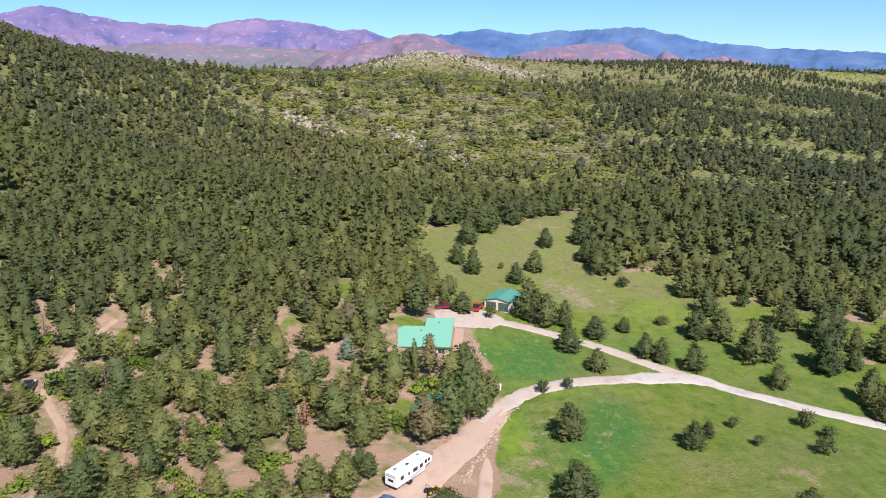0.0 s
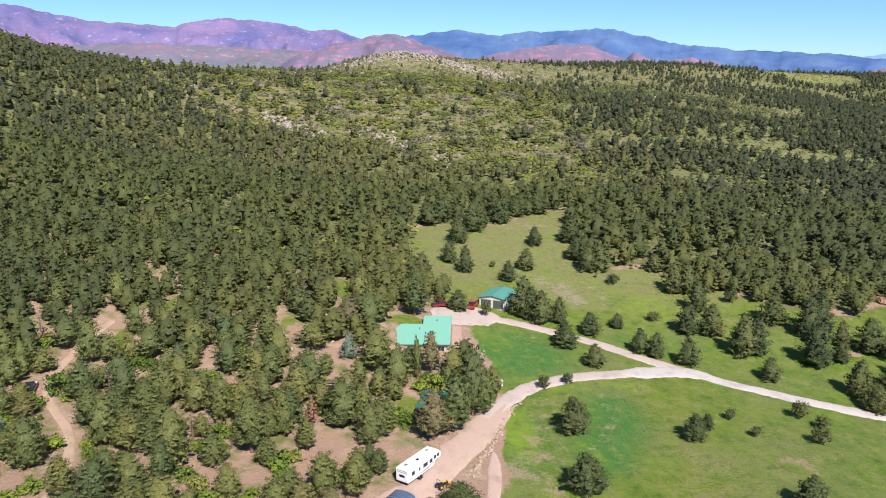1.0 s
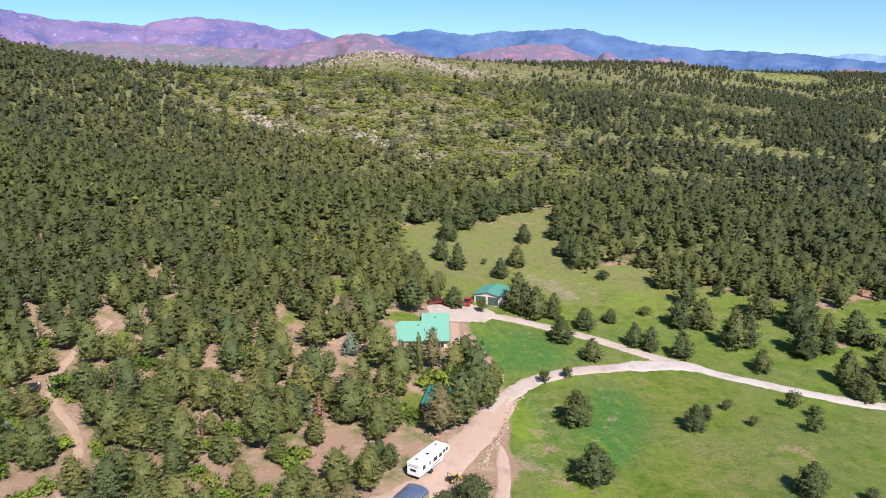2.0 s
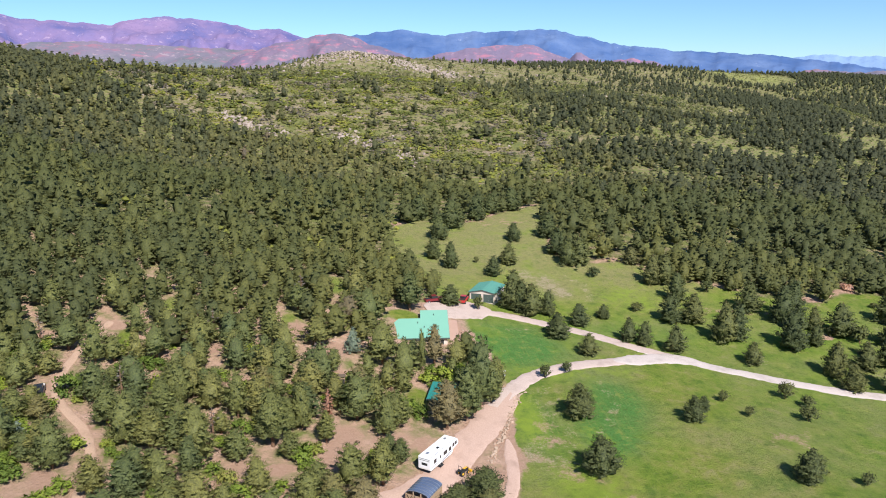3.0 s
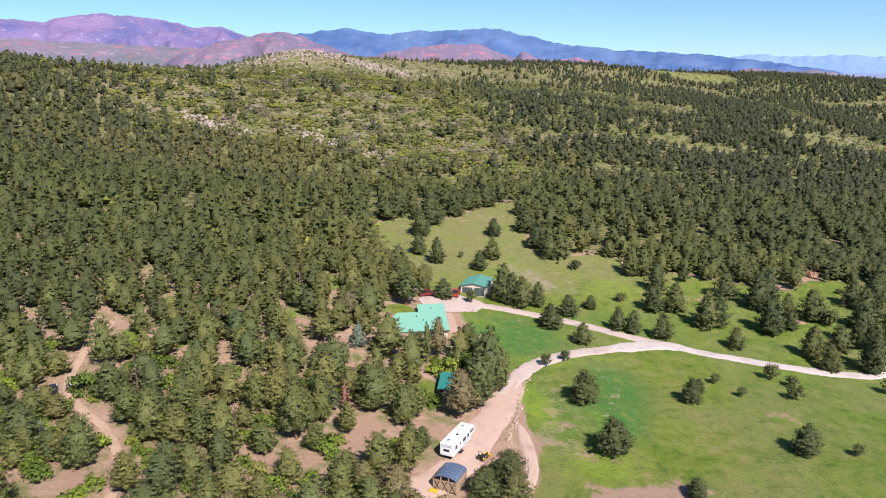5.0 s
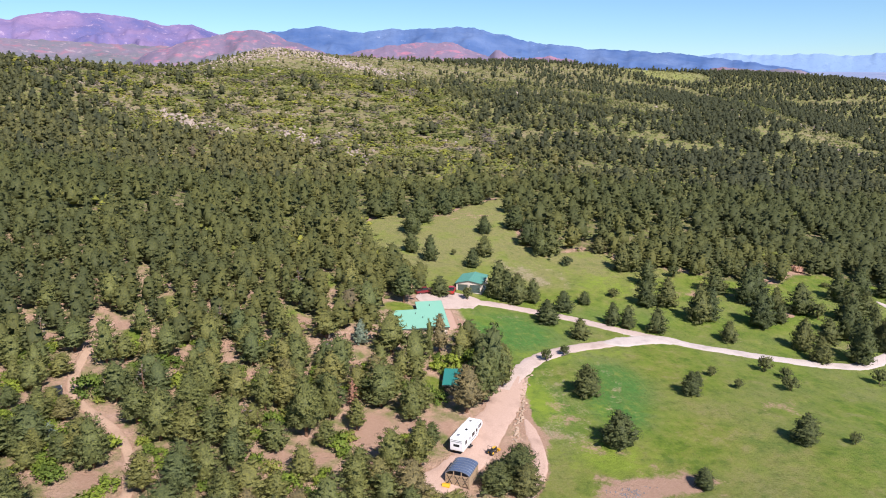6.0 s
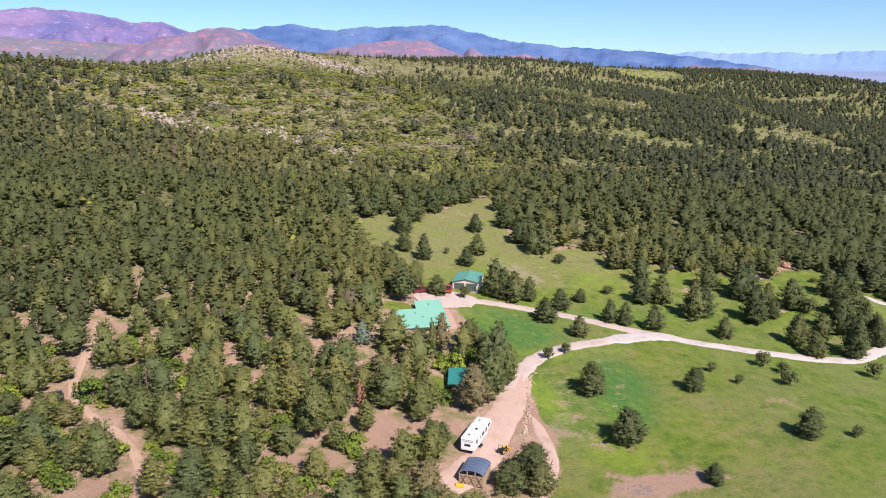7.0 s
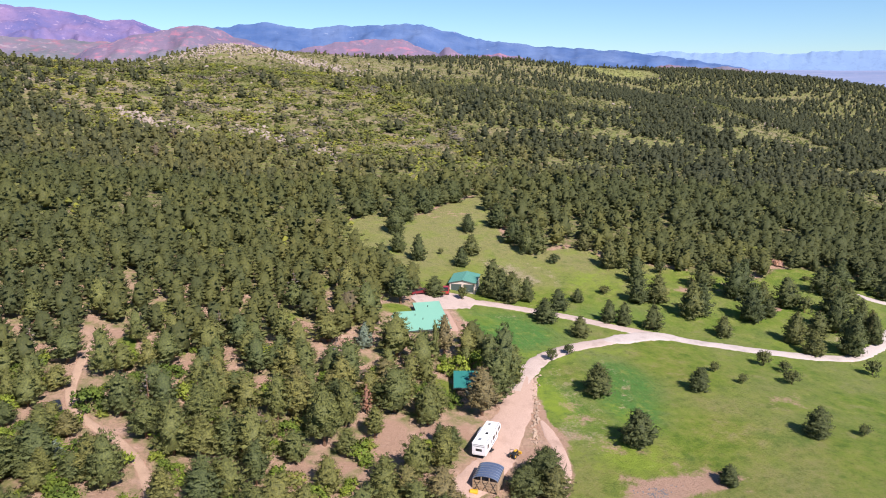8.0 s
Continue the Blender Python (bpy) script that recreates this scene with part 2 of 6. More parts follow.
DARKGLASS = varied_material("dark_glass", (0.015, 0.018, 0.022), (0.03, 0.035, 0.04), 2.0, 0.1, 0, 0.6, 0.0)
GREYDOOR = varied_material("grey_green_door", (0.06, 0.085, 0.075), (0.09, 0.115, 0.10), 1.5, 0.6)
REDPAINT = varied_material("red_car_paint", (0.42, 0.02, 0.02), (0.5, 0.035, 0.03), 1.0, 0.3, 0, 0.6, 0.0)
DARKPAINT = varied_material("dark_car_paint", (0.012, 0.015, 0.025), (0.025, 0.03, 0.045), 1.0, 0.3, 0, 0.6, 0.0)
MAROON = varied_material("maroon_car_paint", (0.16, 0.015, 0.02), (0.2, 0.02, 0.025), 1.0, 0.3, 0, 0.6, 0.0)
# pale end of the colour noise paints sky glints on the stall roof
BLUEMETAL = varied_material("glinted_blue_metal", (0.05, 0.085, 0.16), (0.30, 0.36, 0.47), 2.2, 0.26, 0.5, 0.5, 0.0)
TIMBER = varied_material("weathered_timber", (0.30, 0.20, 0.12), (0.46, 0.34, 0.22), 3.0, 0.85)
OLDWOOD = varied_material("dark_old_timber", (0.11, 0.08, 0.055), (0.20, 0.15, 0.105), 3.0, 0.9)
YELLOW = varied_material("yellow_machine_paint", (0.62, 0.34, 0.02), (0.72, 0.42, 0.04), 2.0, 0.45)
BLACK = varied_material("black_rubber", (0.015, 0.015, 0.015), (0.035, 0.035, 0.035), 4.0, 0.8)


# ---- the lie of the land ----
HILLS_FAR = [
    (-9.6, -21.4, -28.3, -25.6, 1.6, 5.5, 0.9),
    (24.9, 10.5, 56.5, -10, -22.7, 2.7, 0.7),
    (116.2, -70.8, -42.3, 6, -16.3, 1.6, -5.4),
    (38.2, 3, 52, 9.6, -15.1, 0.9, -18),
    (-33.9, 29.9, -3.8, -22.8, 34.6, -3, 2.3),
    (8.9, -5, 13.7, 9.5, 2.8, -41.5, 44.2),
    (22.8, 31.1, 44.1, 6, 21.2, -0.5, 16.8),
    (-0.5, -8.7, -18.1, 5.4, 36.6, 15.9, 8.6),
]
HILLS_NEAR = [
    (-3.1, 2, -9.6, 2.6, -0.6),
    (-4.6, -1.9, -1.7, 2, -7.9),
    (-3.5, 3.5, -1.5, -8.6, 3.2),
    (5.5, -6.1, -1.9, 1.3, -3.1),
]
BASE = 11.7


def land(x, y):
    """Height of the ground: broad hills on a 200 m plan, smaller swells round the house, and the far plain."""
    x, y = np.asarray(x, float), np.asarray(y, float)
    z = np.full(x.shape, BASE)
    for j, row in enumerate(HILLS_FAR):
        for i, h in enumerate(row):
            z = z + h * np.exp(-((x + 400 - 200 * i) ** 2 + (y - 200 * j) ** 2) / 72200.0)
    for j, row in enumerate(HILLS_NEAR):
        for i, h in enumerate(row):
            z = z + h * np.exp(-((x + 90 - 45 * i) ** 2 + (y - 95 - 45 * j) ** 2) / 3200.0)
    z = z - 1.2 * np.exp(-((x + 3) / 13) ** 2 - ((y - 146) / 18) ** 2)
    z = z - 5.5 * np.exp(-(((x + 277) / 50) ** 2 + ((y - 575) / 80) ** 2)) - 5 * np.exp(-(((x + 112) / 50) ** 2 + ((y - 735) / 70) ** 2))
    # the saddle west of the rocky knoll, and the knoll
    z = z - 17 * np.exp(-(((x + 165) / 70) ** 2 + ((y - 1100) / 170) ** 2)) + 9 * np.exp(-(((x + 38) / 38) ** 2 + ((y - 1050) / 50) ** 2)) + 4 * np.exp(-(((x - 15) / 34) ** 2 + ((y - 1040) / 40) ** 2))
    r = np.hypot(x, y)
    east = np.degrees(np.arctan2(x + 23, y + 5))
    z = z - np.clip((east - 33) / 11, 0, 1) * np.clip((r - 500) / 400, 0, 1) * 16
    return z + np.clip((r - 2000) / 2500, 0, 1.2) * 45 - np.clip((r - 1500) / 300, 0, 1) * 20 * np.exp(-((r - 1900) / 500) ** 2)


def inside(poly, x, y):
    x, y = np.asarray(x, float), np.asarray(y, float)
    c = np.zeros(x.shape, bool)
    for (ax, ay), (bx, by) in zip(poly, poly[1:] + poly[:1]):
        if ay != by:
            c ^= ((ay > y) != (by > y)) & (x < (bx - ax) * (y - ay) / (by - ay) + ax)
    return c


def line_dist(line, x, y):
    x, y = np.asarray(x, float), np.asarray(y, float)
    d = np.full(x.shape, 1e9)
    for (ax, ay), (bx, by) in zip(line, line[1:]):
        u = np.clip(((x - ax) * (bx - ax) + (y - ay) * (by - ay)) / ((bx - ax) ** 2 + (by - ay) ** 2), 0, 1)
        d = np.minimum(d, np.hypot(x - ax - u * (bx - ax), y - ay - u * (by - ay)))
    return d


def poly_dist(poly, x, y):
    """Signed distance: positive inside."""
    d = line_dist(poly + poly[:1], x, y)
    return np.where(inside(poly, x, y), d, -d)


MEADOW = [(-12, 234), (-9, 257), (3, 268), (15, 259), (25, 269), (35, 279), (48, 293), (57, 300), (48, 257), (44.5, 240), (45, 228), (48, 219), (56, 223), (64, 225), (70, 221), (71, 205), (82, 207), (91, 199),
          (98, 193), (105, 188), (112, 188), (123, 195), (132, 194), (143, 186), (150, 165), (240, 130), (240, 20), (0, 30), (-2, 95), (6, 104), (7, 112), (8, 125), (12, 137), (10, 145), (10, 151), (7, 161),
          (7, 175), (1.6, 182), (1, 196), (-5.5, 215)]
SCRUB = [(-270, 700), (-232, 600), (-196, 540), (-150, 497), (-117, 467), (-76, 462), (-29, 452), (10, 401), (55, 405), (78, 404), (102, 420), (101, 496), (87, 564), (80, 687),
         (110, 800), (180, 1000), (150, 1150), (-260, 1130), (-320, 800)]
MAIN_ROAD = [(172, 160), (150, 158), (134, 154), (121, 148), (110, 141.6), (98, 137.6), (86, 141), (74.5, 146), (63, 151.6), (54.5, 157.6), (47.5, 162.4), (41, 168.6), (31.9, 174), (23.6, 177.5), (16.5, 180), (10, 180.2), (4, 178)]
LOWER_ROAD = [(52, 157.3), (44.4, 155.1), (36.2, 152.4), (26.8, 149.2), (18.4, 144.3), (11.2, 137.4), (7.0, 130.4), (2.4, 122.8), (-2.2, 114.6), (-7.1, 106.9), (-13.5, 103), (-19.9, 103.2), (-22.4, 108), (-22.6, 114), (-22, 119)]
SIDE_TRACK = [(8.8, 126), (7.4, 119.5), (6.9, 110.2), (5.2, 103.7), (1.0, 97.6), (-4, 92), (-9, 86)]
LOT = [(6, 127), (0, 118), (-6, 110)]
TRAIL = [(-73, 158), (-75, 149), (-75.6, 141), (-75.6, 134), (-73.6, 127.5), (-69, 122), (-64.6, 117), (-62.4, 111.5), (-60.5, 107), (-60, 98), (-62, 88)]
# open strips through the eastern forest: a line and its half-width
CLEARINGS = [([(521, 1133), (576, 1067), (570, 947), (490, 720), (460, 629), (432, 530)], 17), ([(233, 937), (265, 876), (303, 794), (300, 690)], 24), ([(105, 490), (131, 476), (167, 484), (203, 486)], 13),
             ([(150, 700), (190, 760), (215, 860)], 22), ([(650, 900), (760, 880)], 14)]
# bare places among the trees: x, y, half-widths
BARE = [(8.4, 154, 2.0, 6), (6.6, 162, 1.8, 6), (1.5, 109, 4, 4.5), (6.2, 119.5, 2.2, 7), (-32, 108.5, 3.6, 1.8), (-24, 151, 6, 4.5), (-65.5, 102.5, 4.5, 2.4), (-52, 109.5, 4.4, 2.4), (-29.5, 102, 2.6, 4), (-24, 117, 1.8, 4), (-71, 157, 4, 2), (-86, 160, 4.5, 2.2),
        (-59, 160, 3, 3), (-33, 158, 3, 4), (0.5, 180, 6, 5), (4.6, 165, 2.6, 9), (-50, 147, 4, 3), (20.5, 95.5, 10, 4.8), (28, 95, 6, 3), (-20, 104, 4, 3), (-14, 118, 5, 3), (-42, 135, 4, 3), (-78, 128, 5, 4), (-43, 102.5, 2.2, 4), (-38.7, 108.2, 2.6, 3), (-41.3, 120.5, 3, 2.4), (-56, 142.7, 4, 2.4), (-84, 150.6, 3, 3), (-79.2, 141, 3, 2), (110, 191, 4, 2.4), (101, 167.5, 2, 1.6), (-8.3, 117.7, 2.8, 2.4), (-10.6, 130.5, 1.5, 3), (-22.3, 117.8, 2.6, 3), (-23.4, 149.3, 2.6, 2.6), (-23.3, 141, 2, 2)]

# small grassy openings among the trees
GLADES = [(-7.6, 133.4, 2.6, 4.5), (-34.6, 162, 2.5, 4), (-25.4, 187.4, 3, 7), (-8.5, 171.5, 4, 3.5), (-62.3, 166, 2.5, 5), (-68, 152, 2, 4), (-46, 160, 2.5, 4)]
# broken turf, and wheel tracks through the grass
ROUGH = [(12.6, 114.5, 3.6, 7), (15, 128, 2, 6), (18, 109, 5, 3), (13.5, 115, 5, 5), (16, 121, 3, 6), (62, 118, 7, 4), (6, 158, 2.5, 7), (24, 96, 12, 6), (88, 186, 14, 5), (112.4, 190.7, 6, 4), (100.7, 168, 2.6, 2.6), (144, 186.8, 5, 3), (30, 268, 16, 8)]
# worn, straw-coloured turf: x, y, half-widths, strength
STRAW = [(36, 206, 3.6, 6.5, 0.8), (39, 199.5, 3, 4, 0.75), (31, 213, 3, 4, 0.6), (11.5, 114.9, 2.6, 4, 0.62), (15.1, 113.2, 1.6, 1.6, 0.6), (76, 156, 3, 3, 0.5), (104, 148, 4, 2, 0.55), (19, 170, 5, 1.5, 0.45)]
# fresh yellow-green turf
LIME = [(12.5, 126, 4, 11, 0.8), (22, 146, 9, 4, 0.6), (19, 105, 8, 6, 0.6), (58, 196, 10, 10, 0.55), (24, 118, 4, 6, 0.5), (36, 148, 8, 4, 0.5)]
WHEEL_TRACKS = [[(13.2, 136.8), (17.2, 130), (16, 122), (12.5, 115.5), (9, 111)], [(42.4, 214.7), (46.8, 207), (47.1, 197.6), (42, 187.7)], [(31, 142.4), (32.4, 132.5), (28.9, 125), (23.6, 119)], [(17.5, 139), (20.2, 131), (20.4, 123), (17.6, 114), (14, 108)]]

near_x = np.arange(-110, 140.1, 1.5)
out_l = -110 - np.cumsum(1.3 * 1.075 ** np.arange(84))
out_r = 140 + np.cumsum(1.3 * 1.075 ** np.arange(84))
gx = np.concatenate([out_l[out_l > -5600][::-1], near_x, out_r[out_r < 5600]])
near_y = np.arange(76, 300.1, 1.5)
up_y = 300 + np.cumsum(1.5 * 1.035 ** np.arange(170))
dn_y = 76 - np.cumsum(1.5 * 1.15 ** np.arange(45))
gy = np.concatenate([dn_y[dn_y > -3000][::-1], near_y, up_y[up_y < 5600]])
XX, YY = np.meshgrid(gx, gy)


def masks(x, y):
    pd = poly_dist(MEADOW, x, y)
    grass = np.clip(0.5 + pd / 5.0, 0, 1)
    scrub = np.clip(0.5 + poly_dist(SCRUB, x, y) / 40.0, 0, 1)
    scrub = np.maximum(scrub, np.clip((np.hypot(x, y) - 700) / 150, 0, 1) * np.clip((150 + 0.35 * y - x) / 150, 0, 0.8))
    for line, w in CLEARINGS:
        scrub = np.maximum(scrub, np.clip(1.4 - line_dist(line, x, y) / w, 0, 1))
    far = np.clip(np.maximum((y - 165) / 70, (x - 45) / 30), 0, 1)
    grass = np.maximum(grass, np.clip(1.3 - np.hypot((x - 632) / 62, (y - 1240) / 120), 0, 1))
    for cx, cy, a, b in GLADES:
        grass = np.maximum(grass, np.clip(1.5 - np.hypot((x - cx) / a, (y - cy) / b), 0, 1))
    dirt = np.zeros(x.shape)
    for cx, cy, a, b in BARE:
        th = np.arctan2((y - cy) / b, (x - cx) / a)
        wob = 1 + 0.22 * np.sin(2 * th + cx) + 0.2 * np.sin(3 * th + cy) + 0.12 * np.sin(5 * th + cx + cy)
        dirt = np.maximum(dirt, np.clip(1.3 - np.hypot((x - cx) / a, (y - cy) / b) / wob, 0, 1))
    for line, w in ((LOWER_ROAD[6:], 4.4), (LOT, 4.5), (SIDE_TRACK, 2.0), (TRAIL, 1.3)):
        dirt = np.maximum(dirt, np.clip(1.25 - line_dist(line, x, y) / w, 0, 1))
    straw = np.zeros(x.shape)
    for cx, cy, a, b in ROUGH:
        dirt = np.maximum(dirt, 0.36 * np.clip(1.6 - np.hypot((x - cx) / a, (y - cy) / b), 0, 1))
    lime = np.zeros(x.shape)
    for cx, cy, a, b, f in LIME:
        lime = np.maximum(lime, f * np.clip(1.5 - np.hypot((x - cx) / a, (y - cy) / b), 0, 1))
    for cx, cy, a, b, f in STRAW:
        straw = np.maximum(straw, f * np.clip(1.5 - np.hypot((x - cx) / a, (y - cy) / b), 0, 1))
    dirt = np.maximum(dirt, 0.75 * np.exp(-((pd + 1.6) / 2.4) ** 2) * np.clip((y - 185) / 10, 0, 1) * (np.hypot(x, y) < 420) * np.clip(0.55 + 0.9 * np.sin(x * 0.17) * np.sin(y * 0.13 + 1), 0, 1))
    for off in (-0.8, 0.8):
        for line in WHEEL_TRACKS:
            straw = np.maximum(straw, 0.42 * np.clip(1.5 - line_dist([(a + off, b) for a, b in line], x, y) / 0.6, 0, 1))
    lush = np.exp(-(((x - 17) / 12) ** 2 + ((y - 160) / 12) ** 2)) * 1.6 + np.exp(-(((x - 27) / 5) ** 2 + ((y - 121) / 8) ** 2)) * 1.7 + np.exp(-(((x - 33) / 5) ** 2 + ((y - 133) / 9) ** 2)) * 1.5 + np.exp(-(((x - 14) / 5) ** 2 + ((y - 124) / 12) ** 2)) * 0.7 + np.exp(-(((x - 48) / 16) ** 2 + ((y - 172) / 8) ** 2)) * 0.5
    lush = lush + 0.22 * np.clip((x - 44) / 30, 0, 1) * np.clip((200 - y) / 30, 0, 1)
    dry = np.clip((y - 190) / 40, 0, 0.95) 
    dry = dry + 1.1 * np.exp(-(((x - 36) / 8) ** 2 + ((y - 205) / 9) ** 2)) + 0.6 * np.exp(-(((x - 12) / 4) ** 2 + ((y - 113) / 9) ** 2))
    return grass, scrub, dirt, np.clip(lush, 0, 1), dry, far, straw, lime


def sheet(name, X, Y, Z, mat):
    ny, nx = X.shape
    me = bpy.data.meshes.new(name)
    idx = np.arange(nx * ny).reshape(ny, nx)
    quads = np.stack([idx[:-1, :-1], idx[:-1, 1:], idx[1:, 1:], idx[1:, :-1]], -1).reshape(-1, 4)
    me.vertices.add(nx * ny)
    me.vertices.foreach_set("co", np.stack([X, Y, Z], -1).astype(np.float32).ravel())
    me.loops.add(quads.size)
    me.loops.foreach_set("vertex_index", quads.astype(np.int32).ravel())
    me.polygons.add(len(quads))
    me.polygons.foreach_set("loop_start", np.arange(0, quads.size, 4, dtype=np.int32))
    me.polygons.foreach_set("use_smooth", np.ones(len(quads), bool))
    me.update()
    me.validate()
    me.materials.append(mat)
    return new(name, me)


def put_attr(me, name, values):
    me.attributes.new(name, "FLOAT", "POINT").data.foreach_set("value", np.asarray(values, np.float32).ravel())


ZZ = land(XX, YY)
ground = tagged(sheet("ground", XX, YY, ZZ, GROUND), "green meadow, reddish soil and scrub on rolling foothills", "ground", kind="structure")
for nm, val in zip(("grass", "scrub", "dirt", "lush", "dry", "duff", "straw", "lime"), masks(XX, YY)):
    put_attr(ground.data, nm, val)


def smooth_line(pts, step=1.0):
    P = np.array(pts, float)
    s = np.concatenate([[0], np.cumsum(np.hypot(*np.diff(P, axis=0).T))])
    u = np.arange(0, s[-1], step)
    q = np.stack([np.interp(u, s, P[:, k]) for k in (0, 1)], 1)
    for _ in range(3):
        q[2:-2] = (q[:-4] + q[1:-3] + q[2:-2] + q[3:-1] + q[4:]) / 5
    return q


def road(name, pts, width, mat, label, lift=0.09, taper=0, wobble=0.05):
    q = smooth_line(pts)
    d = np.gradient(q, axis=0)
    d /= np.linalg.norm(d, axis=1)[:, None]
    nrm = np.stack([-d[:, 1], d[:, 0]], 1)
    offs = np.array([-1, -0.8, -0.45, 0, 0.45, 0.8, 1])
    rise = np.array([-0.22, 0, 0.0, 0.05, 0.0, 0, -0.22])
    k = np.arange(len(q))
    w = width / 2 * (1 + wobble * (np.sin(k * 0.37) + 0.7 * np.sin(k * 1.31 + 2) + 0.7 * np.sin(k * 2.9)))
    w2 = width / 2 * (1 + wobble * (np.sin(k * 0.43 + 1) + 0.7 * np.sin(k * 1.17) + 0.7 * np.sin(k * 3.3)))
    jag = np.random.default_rng(len(q))
    w = w * (1 + jag.normal(size=len(q)) * 0.05)
    w2 = w2 * (1 + jag.normal(size=len(q)) * 0.05)
    if taper:
        t = np.sqrt(np.clip(np.minimum(k + 0.3, len(k) - 0.7 - k) / taper, 0.02, 1))
        w, w2 = w * t, w2 * t
    W = np.where(offs[None, :] < 0, w[:, None], w2[:, None])
    X = q[:, :1] + nrm[:, :1] * offs * W
    Y = q[:, 1:] + nrm[:, 1:] * offs * W
    return tagged(sheet(name, X, Y, land(X, Y) + lift + rise, mat), label, "road", kind="structure")


DRIVE = gravel_material("pinkish_gravel", (0.40, 0.305, 0.25), (0.56, 0.445, 0.38))
road("gravel_road", MAIN_ROAD[:11], 4.2, GRAVEL, "pale gravel ranch road crossing the meadow", 0.10)
road("garage_drive", MAIN_ROAD[9:], 4.4, DRIVE, "pinkish gravel drive climbing to the garage", 0.12)
road("driveway", LOWER_ROAD[:7], 4.2, DRIVE, "pinkish gravel driveway curving down through grass", 0.14)


road("gravel_yard", [(-2.6, 178), (1, 178.8), (4.5, 179.6), (8, 180.4), (11.5, 181.2), (15.5, 180.6)], 13.0, DRIVE, "wide pinkish gravel yard before the garage", 0.16, 5, 0.03)
road("dirt_lot", [(11.4, 136.5), (8, 130.6), (4.6, 125), (0.8, 119), (-3.2, 112.6), (-7.5, 106.6), (-11.5, 102.6), (-17, 100.6), (-22, 101)], 6.8, DIRTROAD, "trampled pinkish dirt lot beside the trailer", 0.12, 5, 0.04)
road("road_junction", [(39, 153.4), (45, 154.8), (51, 156.6), (57, 156.4), (61, 153.8)], 6.0, GRAVEL, "widened gravel where the driveway meets the ranch road", 0.17, 5, 0.03)
road("upper_track", [(176, 166), (158, 164.5), (146, 163.6), (138, 164.2), (134.6, 168), (134, 173)], 3.0, GRAVEL, "narrow gravel track leaving the ranch road among pines", 0.10, 5)
road("side_track", SIDE_TRACK[1:], 2.6, DIRTROAD, "narrow dirt track round a pine", 0.08, 5)
road("forest_trail", TRAIL, 1.9, gravel_material("tan_trail_dirt", (0.34, 0.225, 0.15), (0.50, 0.345, 0.245)), "narrow dirt trail winding through pines", 0.08, 0, 0.03)

# ---- trees ----
def tri_mesh(name, V, mat, tint=None, soft=None, bough=None):
    """A mesh of loose triangles: three rows of V a triangle; soft: the way each corner's surface faces."""
    me = bpy.data.meshes.new(name)
    n = len(V) // 3
    me.vertices.add(3 * n)
    me.vertices.foreach_set("co", np.asarray(V, np.float32).ravel())
    me.loops.add(3 * n)
    me.loops.foreach_set("vertex_index", np.arange(3 * n, dtype=np.int32))
    me.polygons.add(n)
    me.polygons.foreach_set("loop_start", np.arange(0, 3 * n, 3, dtype=np.int32))
    if tint is not None:
        put_attr(me, "tint", tint)
    if bough is not None:
        put_attr(me, "bough", bough)
    if soft is not None:
        me.polygons.foreach_set("use_smooth", np.ones(n, bool))
        me.attributes.new("custom_normal", "FLOAT_VECTOR", "POINT").data.foreach_set("vector", np.asarray(soft, np.float32).ravel())
    me.update()
    me.materials.append(mat)
    return me


def unit(a):
    return a / (np.linalg.norm(a, axis=-1, keepdims=True) + 1e-9)


def face_out(V, N):
    """Turns each triangle's winding to the side that its corners face."""
    T, M = V.reshape(-1, 3, 3).copy(), N.reshape(-1, 3, 3).copy()
    g = np.cross(T[:, 1] - T[:, 0], T[:, 2] - T[:, 0])
    back = (g * M.sum(1)).sum(1) < 0
    T[back], M[back] = T[back][:, ::-1], M[back][:, ::-1]
    return T.reshape(-1, 3), M.reshape(-1, 3)


def leaf_tris(r, centres, normals, size, squash=0.6, along=None):
    """One ragged triangle at each centre, lying across its normal; along: the way its tip points."""
    n = len(centres)
    normals = unit(normals)
    a = r.normal(size=(n, 3))
    if along is not None:
        a = a * 0.5 + along
    a = unit(a - normals * (a * normals).sum(1)[:, None])
    b = np.cross(normals, a)
    s = size * r.uniform(0.6, 1.35, (n, 1))
    v = np.stack([centres + a * s, centres - a * s * 0.55 + b * s * squash, centres - a * s * 0.5 - b * s * squash], 1)
    return v.reshape(-1, 3)


